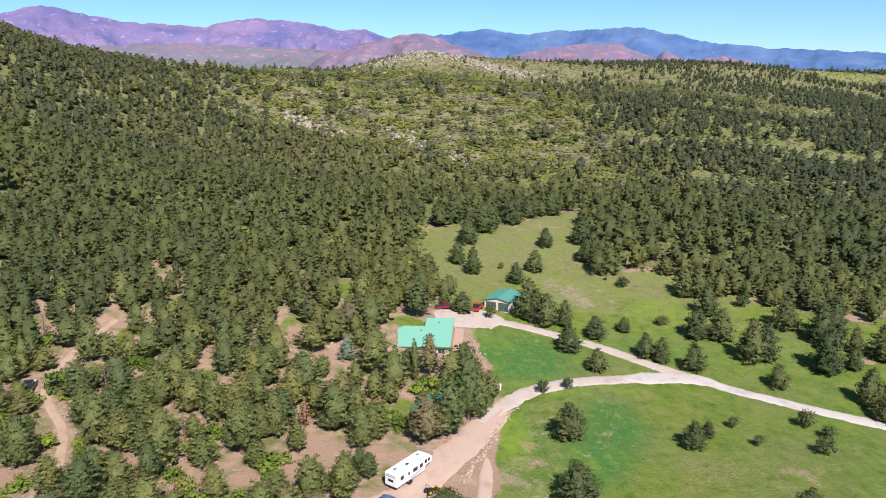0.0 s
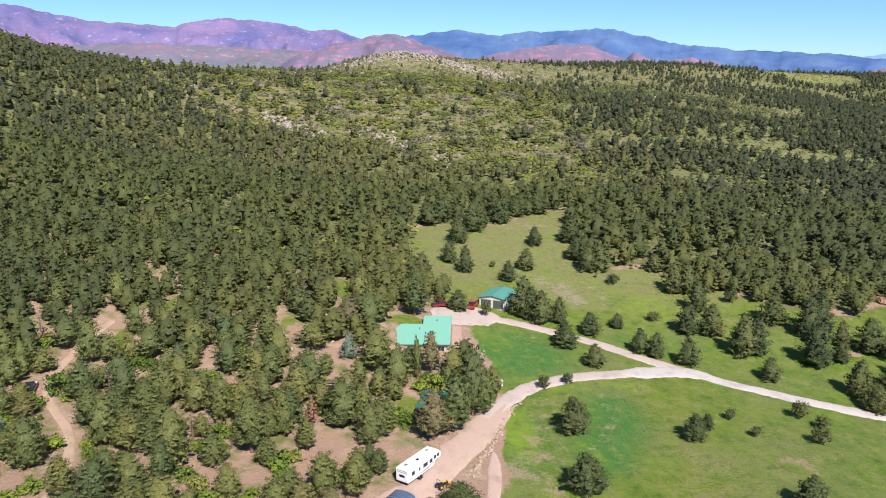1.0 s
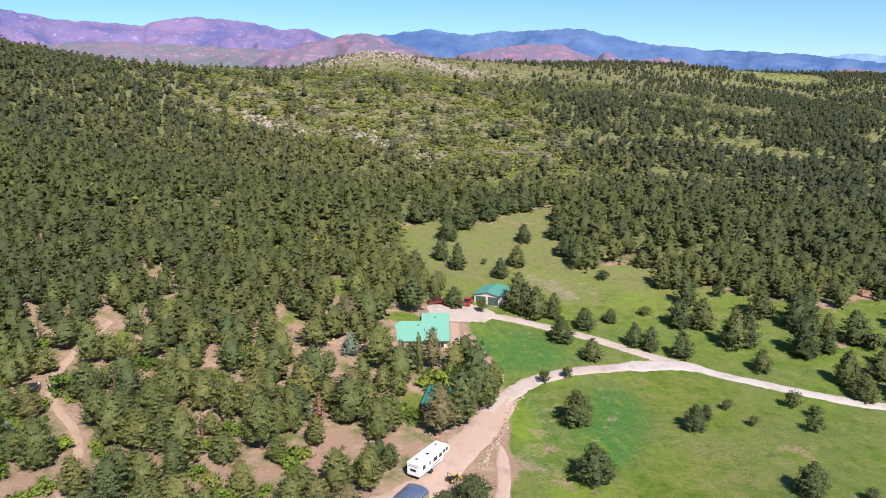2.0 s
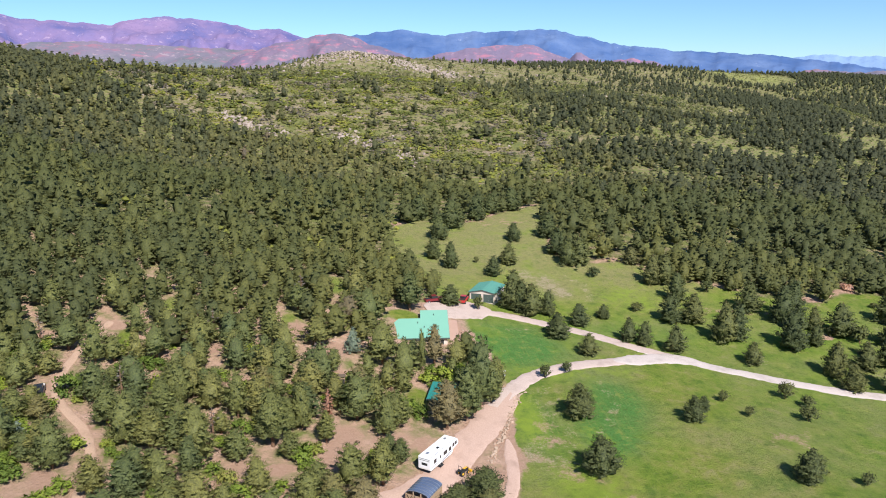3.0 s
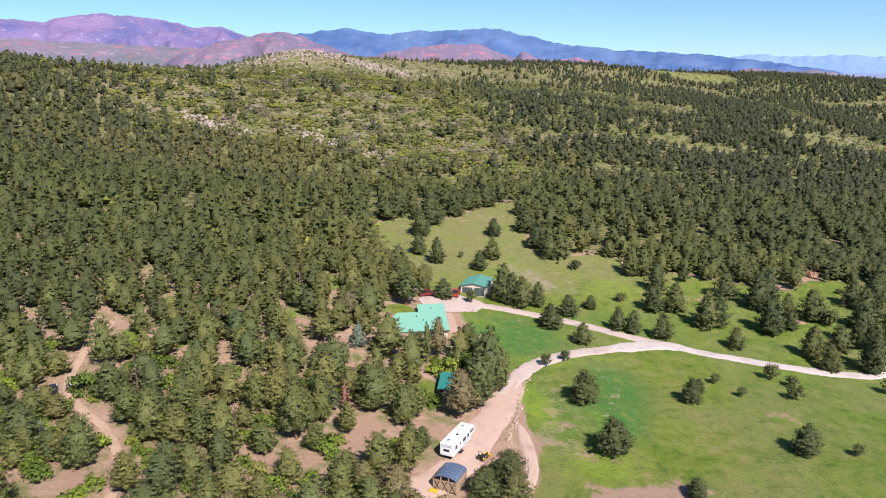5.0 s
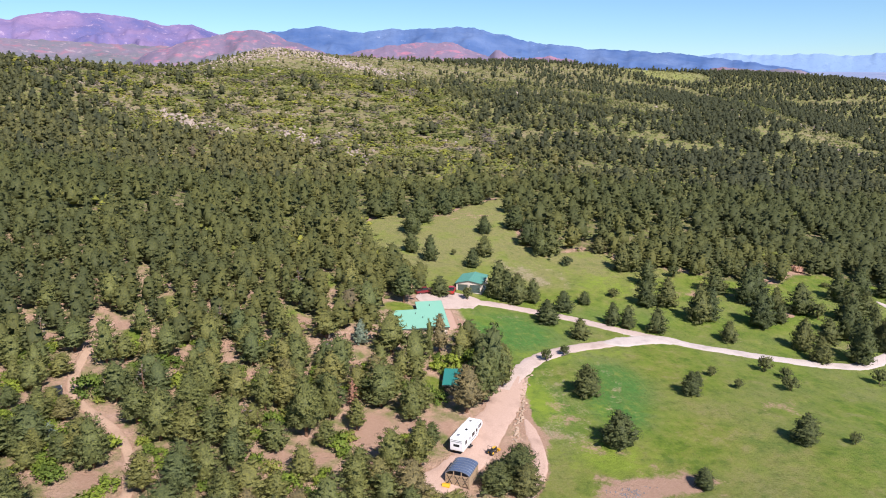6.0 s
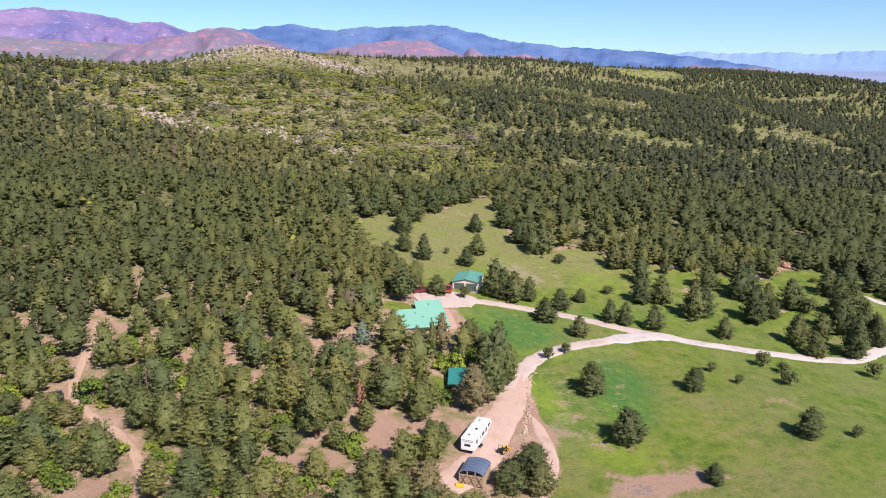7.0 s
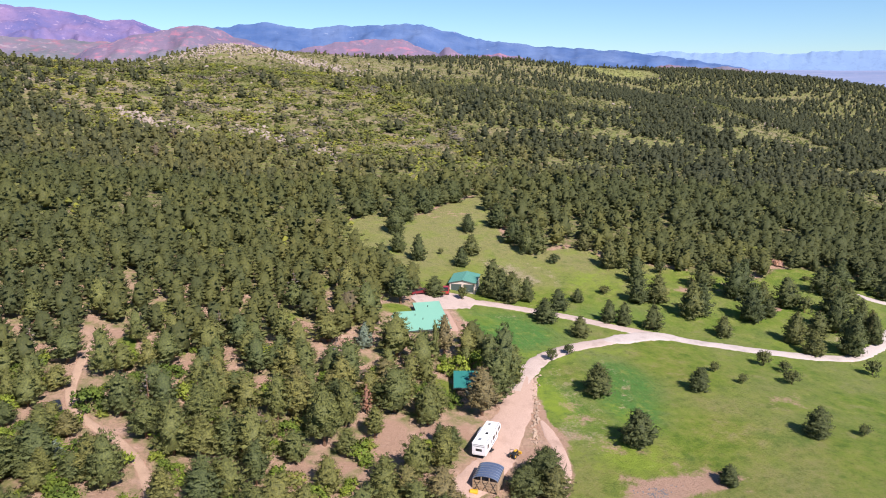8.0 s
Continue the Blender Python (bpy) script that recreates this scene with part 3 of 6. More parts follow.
def clump(r, c, az, rad, flat, stretch, sides, per, size, heart, squash=0.42, body=0.86):
    """One bough end: an uneven cushion with ragged leaves round it. heart: the point of the crown that it grows away from."""
    e1 = unit(np.array([math.cos(az), math.sin(az), 0.22]))
    e2 = np.array([-math.sin(az), math.cos(az), 0.0])
    F = np.stack([e1 * stretch, e2, np.cross(e1, e2) * flat]) * rad
    a0 = r.uniform(0, 6.283)
    ring = np.array([[math.cos(a0 + 6.283 * j / sides) * f, math.sin(a0 + 6.283 * j / sides) * f, h] for j, (f, h) in enumerate(zip(r.uniform(0.7, 1.1, sides), r.uniform(-0.35, 0.35, sides)))])
    tip, foot = np.array([r.normal() * 0.2, r.normal() * 0.2, 0.95]), np.array([0, 0, -0.75])
    loc = []
    for j in range(sides):
        i = (j + 1) % sides
        loc += [tip, ring[j], ring[i], foot, ring[i], ring[j]]
    loc = np.array(loc) * body
    V, L = loc @ F + c, unit(loc)
    if per:
        d = unit(r.normal(size=(per, 3)))
        d[:, 2] = np.where(d[:, 2] < -0.4, -d[:, 2], d[:, 2])
        q = (d * r.uniform(0.7, 1.2, (per, 1))) @ F + c
        dw = unit(d @ unit(F))
        T = leaf_tris(r, q, dw + r.normal(size=(per, 3)) * 0.6, size, squash, dw + e1 * 0.5 + [0, 0, 0.25])
        V, L = np.concatenate([V, T]), np.concatenate([L, np.repeat(unit(d + r.normal(size=(per, 3)) * 0.22), 3, 0)])
    N = unit(0.58 * unit(L @ unit(F)) + 0.42 * unit(V - heart) + [0, 0, 0.22 if sides > 4 else 0.42])
    V, N = face_out(V, N)
    return V, N, np.full(len(V), r.uniform())


def heap(parts):
    return tuple(np.concatenate([p[k] for p in parts]) for k in range(3))


def pine_crown(r, height, radius, base, puffs, per, size, point=0.6, knob=0.24, core=0.6, sides=5, thin=0.0):
    """Boughs on a rounded cone, in loose tiers, uneven in outline, round a dense inside toned darker than most boughs.
    """
    out = []
    span = height - base
    lobes, lean = r.uniform(0, 6.283, 3), r.normal(size=2) * 0.05 * radius
    tiers = max(4, int(height / 1.0))
    for k in range(puffs):
        u = min(0.96, 1 - (1 - (k + r.uniform(0, 1)) / puffs) ** 0.6)
        prof = (1 - u) ** point * (0.70 + 0.30 * min(1, u * 4.0)) * (0.92 + 0.12 * math.cos(6.283 * u * tiers))
        az = k * 2.39996 + r.uniform(-0.5, 0.5)
        wob = 1 + 0.12 * math.sin(2 * az + lobes[0]) + 0.11 * math.sin(3 * az + lobes[1] + 5 * u) + r.uniform(-0.16, 0.16)
        f = radius * prof * wob * (r.uniform(0.68, 1.0) if r.uniform() < 0.84 else r.uniform(0.2, 0.6))
        if r.uniform() < thin:
            continue
        c = np.array([math.cos(az) * f + lean[0] * u, math.sin(az) * f + lean[1] * u, base + span * u * 0.95 + 0.10 * f])
        rad = radius * knob * (0.55 + 0.62 * prof) * r.uniform(0.75, 1.3)
        heart = np.array([lean[0] * u, lean[1] * u, base + span * (0.18 + 0.55 * u)])
        out.append(clump(r, c, az, rad, 0.66, 1.2, sides, per, size, heart, 0.24 if per > 8 else 0.4, 0.62 if per > 12 else 0.72 if per > 8 else 0.84))
    if core:
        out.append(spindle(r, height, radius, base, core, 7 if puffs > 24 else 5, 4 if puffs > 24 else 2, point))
    return heap(out)


def spindle(r, height, radius, base, share, sides, rings, point):
    """A crown's dense body: a lumpy rounded cone, each ring turned and uneven."""
    top = 0.9
    P = []
    for k in range(rings):
        u = top * (k + 0.3) / (rings - 0.1)
        rad = share * radius * (1 - u * 0.92) ** point
        P.append([np.array([math.cos(6.283 * (j + 0.5 * (k % 2)) / sides) * rad * f, math.sin(6.283 * (j + 0.5 * (k % 2)) / sides) * rad * f, base + (height - base) * (u + r.uniform(-0.05, 0.05))])
                  for j, f in enumerate(r.uniform(0.7, 1.2, sides))])
    foot, tip = np.array([0, 0, base]), np.array([0, 0, base + (height - base) * top])
    out = []
    for j in range(sides):
        i = (j + 1) % sides
        out += [foot, P[0][i], P[0][j], tip, P[-1][j], P[-1][i]]
        for a, b in zip(P, P[1:]):
            out += [a[j], a[i], b[i], a[j], b[i], b[j]]
    V = np.array(out)
    V, N = face_out(V, unit((V - [0, 0, base + 0.3 * (height - base)]) * [1, 1, 0.6]))
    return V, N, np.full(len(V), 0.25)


def trunk_tris(r, height, rad, limbs=0, crown=0.0):
    """A tapered six-sided trunk and bare limbs, as loose triangles."""
    tris = []

    def tube(p, q, ra, rb, sides=6):
        p, q = np.array(p, float), np.array(q, float)
        d = (q - p) / np.linalg.norm(q - p)
        a = np.cross(d, [0.3, 0.9, 0.2])
        a /= np.linalg.norm(a)
        b = np.cross(d, a)
        for k in range(sides):
            t0, t1 = 6.283 * k / sides, 6.283 * (k + 1) / sides
            e0, e1 = a * math.cos(t0) + b * math.sin(t0), a * math.cos(t1) + b * math.sin(t1)
            tris.extend([p + e0 * ra, p + e1 * ra, q + e1 * rb, p + e0 * ra, q + e1 * rb, q + e0 * rb])

    tube((0, 0, -0.6), (0.03, 0, height * 0.3), rad * 1.25, rad * 0.85)
    tube((0.03, 0, height * 0.3), (0, 0.05, height * 0.65), rad * 0.85, rad * 0.5)
    tube((0, 0.05, height * 0.65), (0, 0, height * 0.97), rad * 0.5, rad * 0.1)
    for k in range(limbs):
        z = height * r.uniform(0.2, 0.8)
        az, ln = r.uniform(0, 6.283), crown * r.uniform(0.5, 0.85) * (1.1 - z / height)
        tube((0, 0, z), (math.cos(az) * ln, math.sin(az) * ln, z + 0.12 * ln), rad * 0.28, rad * 0.06, 4)
    return np.array(tris)


def tree_proto(name, seed, height, radius, base, needle, label, category="tree", puffs=84, per=20, size=0.17, point=0.6, knob=0.235, core=0.6, thin=0.04):
    r = np.random.default_rng(seed)
    root = tagged(new(name), label, category)
    root["span"], root["girth"] = height, 2 * radius
    trunk = new("trunk", tri_mesh("trunk", trunk_tris(r, height, 0.16 + 0.006 * height, 9, radius), BARK))
    V, N, B = pine_crown(r, height, radius, base, puffs, per, size, point, knob, core, 5, thin)
    crown = new("crown", tri_mesh("crown", V, needle, None, N, B))
    trunk.parent = crown.parent = root
    return root


def bush_tris(r, height, radius, clumps, per, size, sides=4):
    out = []
    for k in range(clumps):
        az, f, u = k * 2.4 + r.uniform(-0.6, 0.6), math.sqrt(r.uniform(0.02, 1)), r.uniform(0.12, 1)
        rr = radius * 0.8 * f * math.sqrt(max(0.05, 1 - 0.75 * u * u))
        out.append(clump(r, np.array([math.cos(az) * rr, math.sin(az) * rr, height * u * 0.8]), az, radius * r.uniform(0.26, 0.4), 0.8, 1.0, sides, per, size, np.array([0, 0, height * 0.1]), 0.6, 0.62 if per > 8 else 0.86))
    return heap(out)


def bush_proto(name, seed, height, radius, leaf, label, clumps=24, per=22, size=0.2):
    r = np.random.default_rng(seed)
    root = tagged(new(name), label, "shrub")
    root["span"], root["girth"] = height, 2 * radius
    stems = []
    for _ in range(2):
        t = trunk_tris(r, height * 0.75, 0.045)
        az = r.uniform(0, 6.283)
        t[:, 0] += t[:, 2] * math.cos(az) * 0.45
        t[:, 1] += t[:, 2] * math.sin(az) * 0.45
        stems.append(t)
    a = new("stems", tri_mesh("stems", np.concatenate(stems), BARK))
    V, N, B = bush_tris(r, height, radius, clumps, per, size)
    b = new("foliage", tri_mesh("foliage", V, leaf, None, N, B))
    a.parent = b.parent = root
    return root


def ground_z(x, y):
    return float(land(x, y))


placed = []


def plant(proto, x, y, h, rz=None, wide=1.0):
    """Sets a copy of a tree or shrub, h metres high, on the ground."""
    s = h / proto["span"]
    m = pose(x, y, ground_z(x, y) - 0.05, 0, 0, random.uniform(0, 360) if rz is None else rz)
    ob = copy_thing(proto, m)
    ob.scale = (s * wide, s * wide, s)
    placed.append((x, y, 0.28 * h * wide))
    return ob


MEADOW_PINE = "bushy dark green pine standing alone in grass"
FOREST_PINE = "dark green ponderosa pine in dense forest"


def pine_set(name_seed, puffs, per, size):
    """Seven shapes of pine: three that grew in the open, four from the wood, leaves as fine as asked."""
    mk = lambda k, rad, base, label, point, h: tree_proto("pine_tree", name_seed + k, h, rad, base, NEEDLE_OPEN if label is MEADOW_PINE else NEEDLE, label, puffs=puffs, per=per, size=size, point=point, knob=0.265 if label is MEADOW_PINE else 0.24, core=0.66 if label is MEADOW_PINE else 0.62, thin=0.0 if label is MEADOW_PINE else 0.04)
    return ([mk(1, 2.9, 0.2, MEADOW_PINE, 0.72, 7), mk(2, 3.1, 0.15, MEADOW_PINE, 0.66, 7), mk(3, 2.6, 0.2, MEADOW_PINE, 0.82, 7)],
            [mk(4, 3.1, 1.2, FOREST_PINE, 0.50, 9), mk(5, 3.4, 1.0, FOREST_PINE, 0.46, 9), mk(6, 2.8, 1.6, FOREST_PINE, 0.60, 9), mk(7, 3.1, 0.8, FOREST_PINE, 0.55, 9),
             mk(8, 3.4, 1.0, "broad rounded juniper-green pine in forest", 0.42, 9), mk(9, 2.6, 1.6, "slender dark green pine in dense forest", 0.62, 9)])


fine_open, fine_wood = pine_set(10, 84, 32, 0.29)
coarse_open, coarse_wood = pine_set(20, 60, 19, 0.36)


def open_pine(k, y):
    return (fine_open if y < 150 else coarse_open)[k % 3]


def wood_pine(k, y):
    return (fine_wood if y < 128 else coarse_wood)[k % 6]


oaks = [bush_proto("shrub", 31, 2.5, 2.0, OAK, "bright yellow-green oak shrub on bare soil"),
        bush_proto("shrub", 32, 2.5, 1.7, OAK, "bright yellow-green oak shrub on bare soil", 20),
        bush_proto("shrub", 34, 2.0, 2.2, OAK, "low spreading olive-green shrub on bare soil", 20)]
spruces = [tree_proto("juniper_tree", 38, 4, 1.5, 0.1, SPRUCE, "pale grey-green juniper among oak brush", puffs=40, per=20, size=0.14, point=0.5, knob=0.3)]
junipers = [bush_proto("juniper_shrub", 33, 2.5, 1.7, NEEDLE_OPEN, "low rounded dark green juniper in the meadow", 26, 16, 0.17)]

# x, y, height, width of the crown
MEADOW_TREES = [(23, 126.9, 7.2, 6.2), (21.5, 108.4, 7.2, 6.2), (34, 156.8, 5.8, 4.8), (55.8, 102.6, 6.2, 5.2), (29.7, 93.4, 3.7, 3.4), (49.3, 129.3, 3.2, 3), (45.3, 124.6, 5.5, 4.4)]
EAST_TREES = [(68.6, 206.4, 9.6, 6.2), (72.4, 206, 10.2, 6.4), (70.9, 193.8, 9.1, 5.8), (63.4, 179.9, 8.5, 6.1), (69.6, 179.1, 8.9, 6.8), (72.6, 167.4, 11.4, 7), (76.4, 168.6, 10.6, 6.6), (88.6, 185.4, 9.3, 7.6), (47.2, 166.9, 6.6, 4.5), (50.5, 164.8, 6.5, 4.3),
              (57, 161.2, 7.4, 5.6), (73.6, 154.6, 6, 4.9), (88.3, 162.7, 11.2, 7.3), (93.8, 177, 11.6, 6.8), (97.6, 178.6, 12, 6.8), (95.4, 164.2, 5.9, 3.9), (100, 172.6, 6.9, 4.8), (105, 168.8, 9.5, 7.3), (90.4, 148.4, 9, 5.4),
              (100.2, 151.2, 7.4, 5.9), (90.5, 141.5, 6.6, 5.2), (100.3, 139.9, 12.8, 6.6), (106.8, 152, 13, 6.7), (112.4, 149.5, 10.5, 5.1), (111.9, 145.7, 9.1, 4.3), (124.5, 172.2, 7.4, 6.6), (133, 179, 9, 7), (111.8, 144.4, 8.3, 4.7), (140.4, 176.2, 7.6, 7.9), (123.9, 165.7, 7.1, 6.6), (115.3, 161.8, 8.6, 7.7), (140.3, 168.6, 6.8, 6.8), (122.4, 175.1, 8.6, 6.8)]
UPPER_TREES = [(3.8, 223.4, 7.4, 4.9), (8.4, 215.3, 9, 5), (7.7, 244.3, 9.6, 7.4), (20.7, 210.7, 6.5, 4.9), (27.4, 221.1, 7.4, 5.9), (33.4, 243.2, 7, 5.5), (21.4, 185, 11.4, 7), (23.6, 183.6, 9.6, 6), (25.7, 181.4, 9.2, 6.4),
               (30.5, 182.6, 7.4, 4.2), (29.1, 167.1, 6.9, 6.5), (37.4, 176.6, 6.3, 5.3), (45.6, 182, 4.2, 3.5), (4.5, 183.2, 6, 5.8), (13.8, 258.3, 11.4, 8.2), (24.4, 269.7, 10.4, 8), (31.6, 279.3, 9, 7.3),
               (41.1, 286.5, 10, 7.9), (2.6, 269.8, 10.2, 7.5), (46.5, 248.1, 9.8, 8.1), (46.6, 221.6, 9.4, 6.4), (50.4, 222, 10.2, 7), (45.3, 230.6, 10, 7.2), (67.9, 223, 6, 5.9)]
# x, y, height, width of the crown
TRAIL_PINES = [(-70.6, 140.4, 10.2, 5.9), (-77.4, 145.7, 7.3, 7.1), (-77.8, 136.4, 4.7, 5.7), (-81.1, 130.6, 6.7, 5.4), (-83.2, 125, 4.4, 4.2), (-86.5, 139, 7.3, 5.7), (-76.6, 125.4, 4.0, 4.0),
               (-73.6, 120.7, 4.6, 4.6), (-66, 106, 9.4, 5.8), (-66.3, 126.5, 8.3, 5.9), (-61.8, 119, 8, 6.1), (-67.4, 141.5, 5.9, 5.4), (-59.5, 128, 7.4, 6), (-58.1, 99.6, 6.9, 5.3),
               (-70.8, 108.3, 5, 4.7), (-75.3, 106.1, 5.1, 4.1), (-86, 162.2, 7.3, 6.5), (-74.1, 165, 8.8, 6.2)]
HILL_PINES = [(-57.4, 113.6, 9.7, 6.4), (-59.7, 142.9, 7.8, 6.7), (-51.9, 146.8, 8.1, 7.2), (-51.7, 126, 9.3, 6), (-53, 112.4, 7.9, 6.6), (-53, 98.5, 7.8, 6.1), (-65.9, 152.6, 7.5, 5.2), (-59.2, 150.8, 7.5, 5.8),
              (-45.5, 110.4, 10.4, 7.3), (-39.3, 110.6, 5.8, 5.1), (-33.9, 114.8, 11.6, 6.8), (-40.8, 122.9, 9.6, 5), (-29.4, 120.4, 9.8, 4.6), (-25, 116.8, 6.6, 4), (-35, 102.6, 6.2, 5.3),
              (-27.2, 99.2, 6.9, 5.2), (-37.6, 150.3, 9, 6), (-44.7, 143.8, 6.5, 5.7), (-45.9, 125.7, 7.3, 6.1), (-33.5, 167.4, 7.2, 6.6), (-46.8, 98.2, 5.2, 4.9)]
YARD_PINES = [(-20.7, 104.9, 8.4, 5.6), (-15.6, 106.2, 8.8, 5.8), (-19.7, 124.7, 9.7, 7.8), (-14.5, 120.4, 8.2, 5.3), (-14.4, 146, 10.6, 9.4), (-10.1, 141.6, 9.1, 7.6), (-6.1, 145.1, 10.2, 2.2), (-28, 151.2, 7.1, 7.6),
              (-24.5, 141.3, 5.2, 4.1), (-28.6, 140.3, 5.5, 5.8), (-17.7, 139.5, 5.8, 4.7), (-17.2, 165, 9.3, 7.8), (-16.1, 96.8, 2.9, 4), (-6.7, 175, 11, 7.4), (4.6, 131.9, 15.1, 6.6), (6.7, 132.5, 9.7, 5.5),
              (-3.2, 123.1, 10.2, 7.2), (-20, 176, 10, 7), (1.1, 127, 11.9, 7.6), (-3.1, 148.5, 9.9, 5.2), (-26.5, 133.9, 10.2, 6.4), (-23.5, 127.9, 7.3, 5.1)]
MEADOW_SHRUBS = [(82.4, 198.6, 3.9, 4.9), (57, 187.2, 2.6, 4.6), (107.5, 164.2, 5.1, 5.3), (125.3, 184.3, 1.7, 3.1), (71.3, 136.4, 4, 4.5), (73.9, 132.5, 2.8, 3.9), (69.9, 125.6, 3.4, 4.7), (55.8, 133.6, 2.5, 3),
                 (58, 126.7, 2.4, 2.7), (95.7, 128.7, 4.1, 4.4), (17.2, 221.2, 2.2, 2.4), (11.6, 181.1, 4.2, 3.2), (52.3, 212.2, 3.3, 4.8), (80.4, 208.9, 3.1, 3.3), (20.2, 143, 3.2, 3.2), (25.7, 145.9, 2.7, 3), (65.3, 101.1, 2.5, 3)]
# x, y, height, width
OAK_SHRUBS = [(-71.6, 129, 4.4, 6.2), (-28.6, 110.9, 3.6, 4.8), (-77.2, 118.1, 2.6, 3.8), (-74.9, 111.3, 2.1, 3.6), (-71.2, 116.8, 2.2, 3.6), (-72.4, 105, 2.4, 4.4), (-63.1, 100.5, 2.1, 4.2), (-59.8, 112.5, 1.7, 3.1),
              (-55.9, 131.2, 3.6, 5.6), (-51.6, 123.1, 2.6, 4.5), (-57, 109, 1.6, 3.1), (-45.1, 106.9, 2.6, 3.6), (-42.2, 106.1, 2.6, 3.4), (-18.4, 135.6, 2.3, 4), (-9.5, 129.1, 2.6, 3.9), (-7.8, 126.8, 2.6, 4.4),
              (-37.8, 99.9, 3, 5.6), (-31.4, 103.5, 1.7, 2.7), (-82.8, 121, 2.2, 3.6), (1.9, 142.6, 4.4, 5), (-2.1, 141, 4.4, 5), (3.6, 146.5, 3.2, 4)]
for k, (x, y, h, w) in enumerate(MEADOW_TREES + EAST_TREES + UPPER_TREES):
    proto = open_pine(k, y)
    plant(proto, x, y, h, wide=w / h * proto["span"] / proto["girth"] * 1.22)
for k, (x, y, h, w) in enumerate(TRAIL_PINES + HILL_PINES + YARD_PINES):
    proto = wood_pine(k + 1, y)
    plant(proto, x, y, h, wide=w / h * proto["span"] / proto["girth"] * 1.02)
plant(fine_open[1], -4.4, 99.2, 5.6, wide=1.4)
plant(fine_open[1], 0.2, 101.6, 7.0, wide=1.3)
plant(fine_open[0], 0.2, 97.6, 5.8, wide=1.25)
for x, y, h, w in MEADOW_SHRUBS:
    proto = junipers[0]
    plant(proto, x, y, h, wide=w / h * proto["span"] / proto["girth"] * 1.05)
for k, (x, y, h, w) in enumerate(OAK_SHRUBS):
    proto = oaks[k % 2]
    plant(proto, x, y, h, wide=w / h * proto["span"] / proto["girth"] * 1.05)
plant(spruces[0], -74, 113.6, 4.0, wide=0.9)

BUILT = [(-5, 160, 10), (-1, 170, 6), (14, 191, 7), (-3.2, 133.2, 4), (-6, 113.3, 6), (-9.3, 102.5, 5), (-8, 131, 4.5), (-7, 126.5, 3.4), (-12, 97, 4.5), (-8, 95, 4), (-24.5, 143, 4), (-21, 144.5, 4.5), (-25, 124.5, 3.5), (0.5, 139, 3.4), (2, 115, 4), (1, 107, 4.5), (-1, 120, 3.5), (-14, 101, 4), (8, 98, 4), (-20.7, 149.5, 3)]


def scatter(cell, x0, x1, y0, y1, r):
    X, Y = np.meshgrid(np.arange(x0, x1, cell), np.arange(y0, y1, cell))
    x, y = X.ravel() + r.uniform(-0.42, 0.42, X.size) * cell, Y.ravel() + r.uniform(-0.42, 0.42, X.size) * cell
    az = np.degrees(np.arctan2(x + 23, y + 6))
    az0 = np.degrees(np.arctan2(x + 47, y + 1))
    keep = (az > -36) & (az0 < 54) & (np.hypot(x + 23, y + 6) > 55)
    return x[keep], y[keep]


def clear_of(x, y, gap):
    ok = poly_dist(MEADOW, x, y) < 0.9 - gap * 0.3
    for line, w in ((LOWER_ROAD, 3.0), (SIDE_TRACK, 3.2), (TRAIL, 2.3), (MAIN_ROAD, 3.6)):
        ok &= line_dist(line, x, y) > w + gap * 0.4
    for cx, cy, a, b in BARE:
        ok &= np.hypot((x - cx) / (a + gap * 0.2), (y - cy) / (b + gap * 0.2)) > 1
    for cx, cy, a, b in GLADES:
        ok &= np.hypot((x - cx) / (a + gap * 0.3), (y - cy) / (b + gap * 0.3)) > 1
    for cx, cy, rad in BUILT:
        ok &= np.hypot(x - cx, y - cy) > rad + gap * 0.4
    for cx, cy, rad in placed:
        ok &= np.hypot(x - cx, y - cy) > rad + gap * 0.55
    return ok


def wooded(x, y):
    """False on the open strips of the forest, with a ragged edge."""
    ok = np.ones(len(x), bool)
    for line, w in CLEARINGS:
        ok &= line_dist(line, x, y) > w * (0.9 + 0.9 * patchy(x, y, 0.02, 31.0))
    return ok


def patchy(x, y, scale, seed):
    return np.array([noise.noise((a * scale, b * scale, seed)) for a, b in zip(x, y)])


# the near wood, tree by tree
r = np.random.default_rng(77)
x, y = scatter(3.9, -140, 160, 62, 215, r)
ok = clear_of(x, y, 1.3)
dens = 0.88 + 0.45 * patchy(x, y, 0.05, 3.0) - 0.30 * np.clip((142 - y) / 8, 0, 1) * np.clip((x + 92) / 6, 0, 1)
ok &= r.uniform(size=len(x)) < dens
x, y = x[ok], y[ok]
order = np.argsort(np.hypot(x + 25, y))
tops = r.uniform(4.2, 8.2, len(x))
near_n = 235
for k in order[:near_n]:
    plant(wood_pine(int(r.integers(6)), y[k]), x[k], y[k], tops[k], wide=r.uniform(1.0, 1.4))
rest_near = (x[order[near_n:]], y[order[near_n:]], tops[order[near_n:]])

# bare soil between the near trees, with oak scrub
bx, by = scatter(3.2, -110, 12, 74, 150, r)
ok = clear_of(bx, by, 0.3) & (r.uniform(size=len(bx)) < 0.80 + 0.9 * patchy(bx, by, 0.09, 44.0))
for k in r.permutation(np.flatnonzero(ok))[:400]:
    plant(oaks[int(r.integers(3))], bx[k], by[k], r.uniform(1.1, 3.0), wide=r.uniform(0.9, 1.4))

for proto in (*fine_open, *fine_wood, *coarse_open, *coarse_wood, *oaks, *junipers, *spruces):
    for ob in (*proto.children, proto):
        bpy.data.objects.remove(ob)


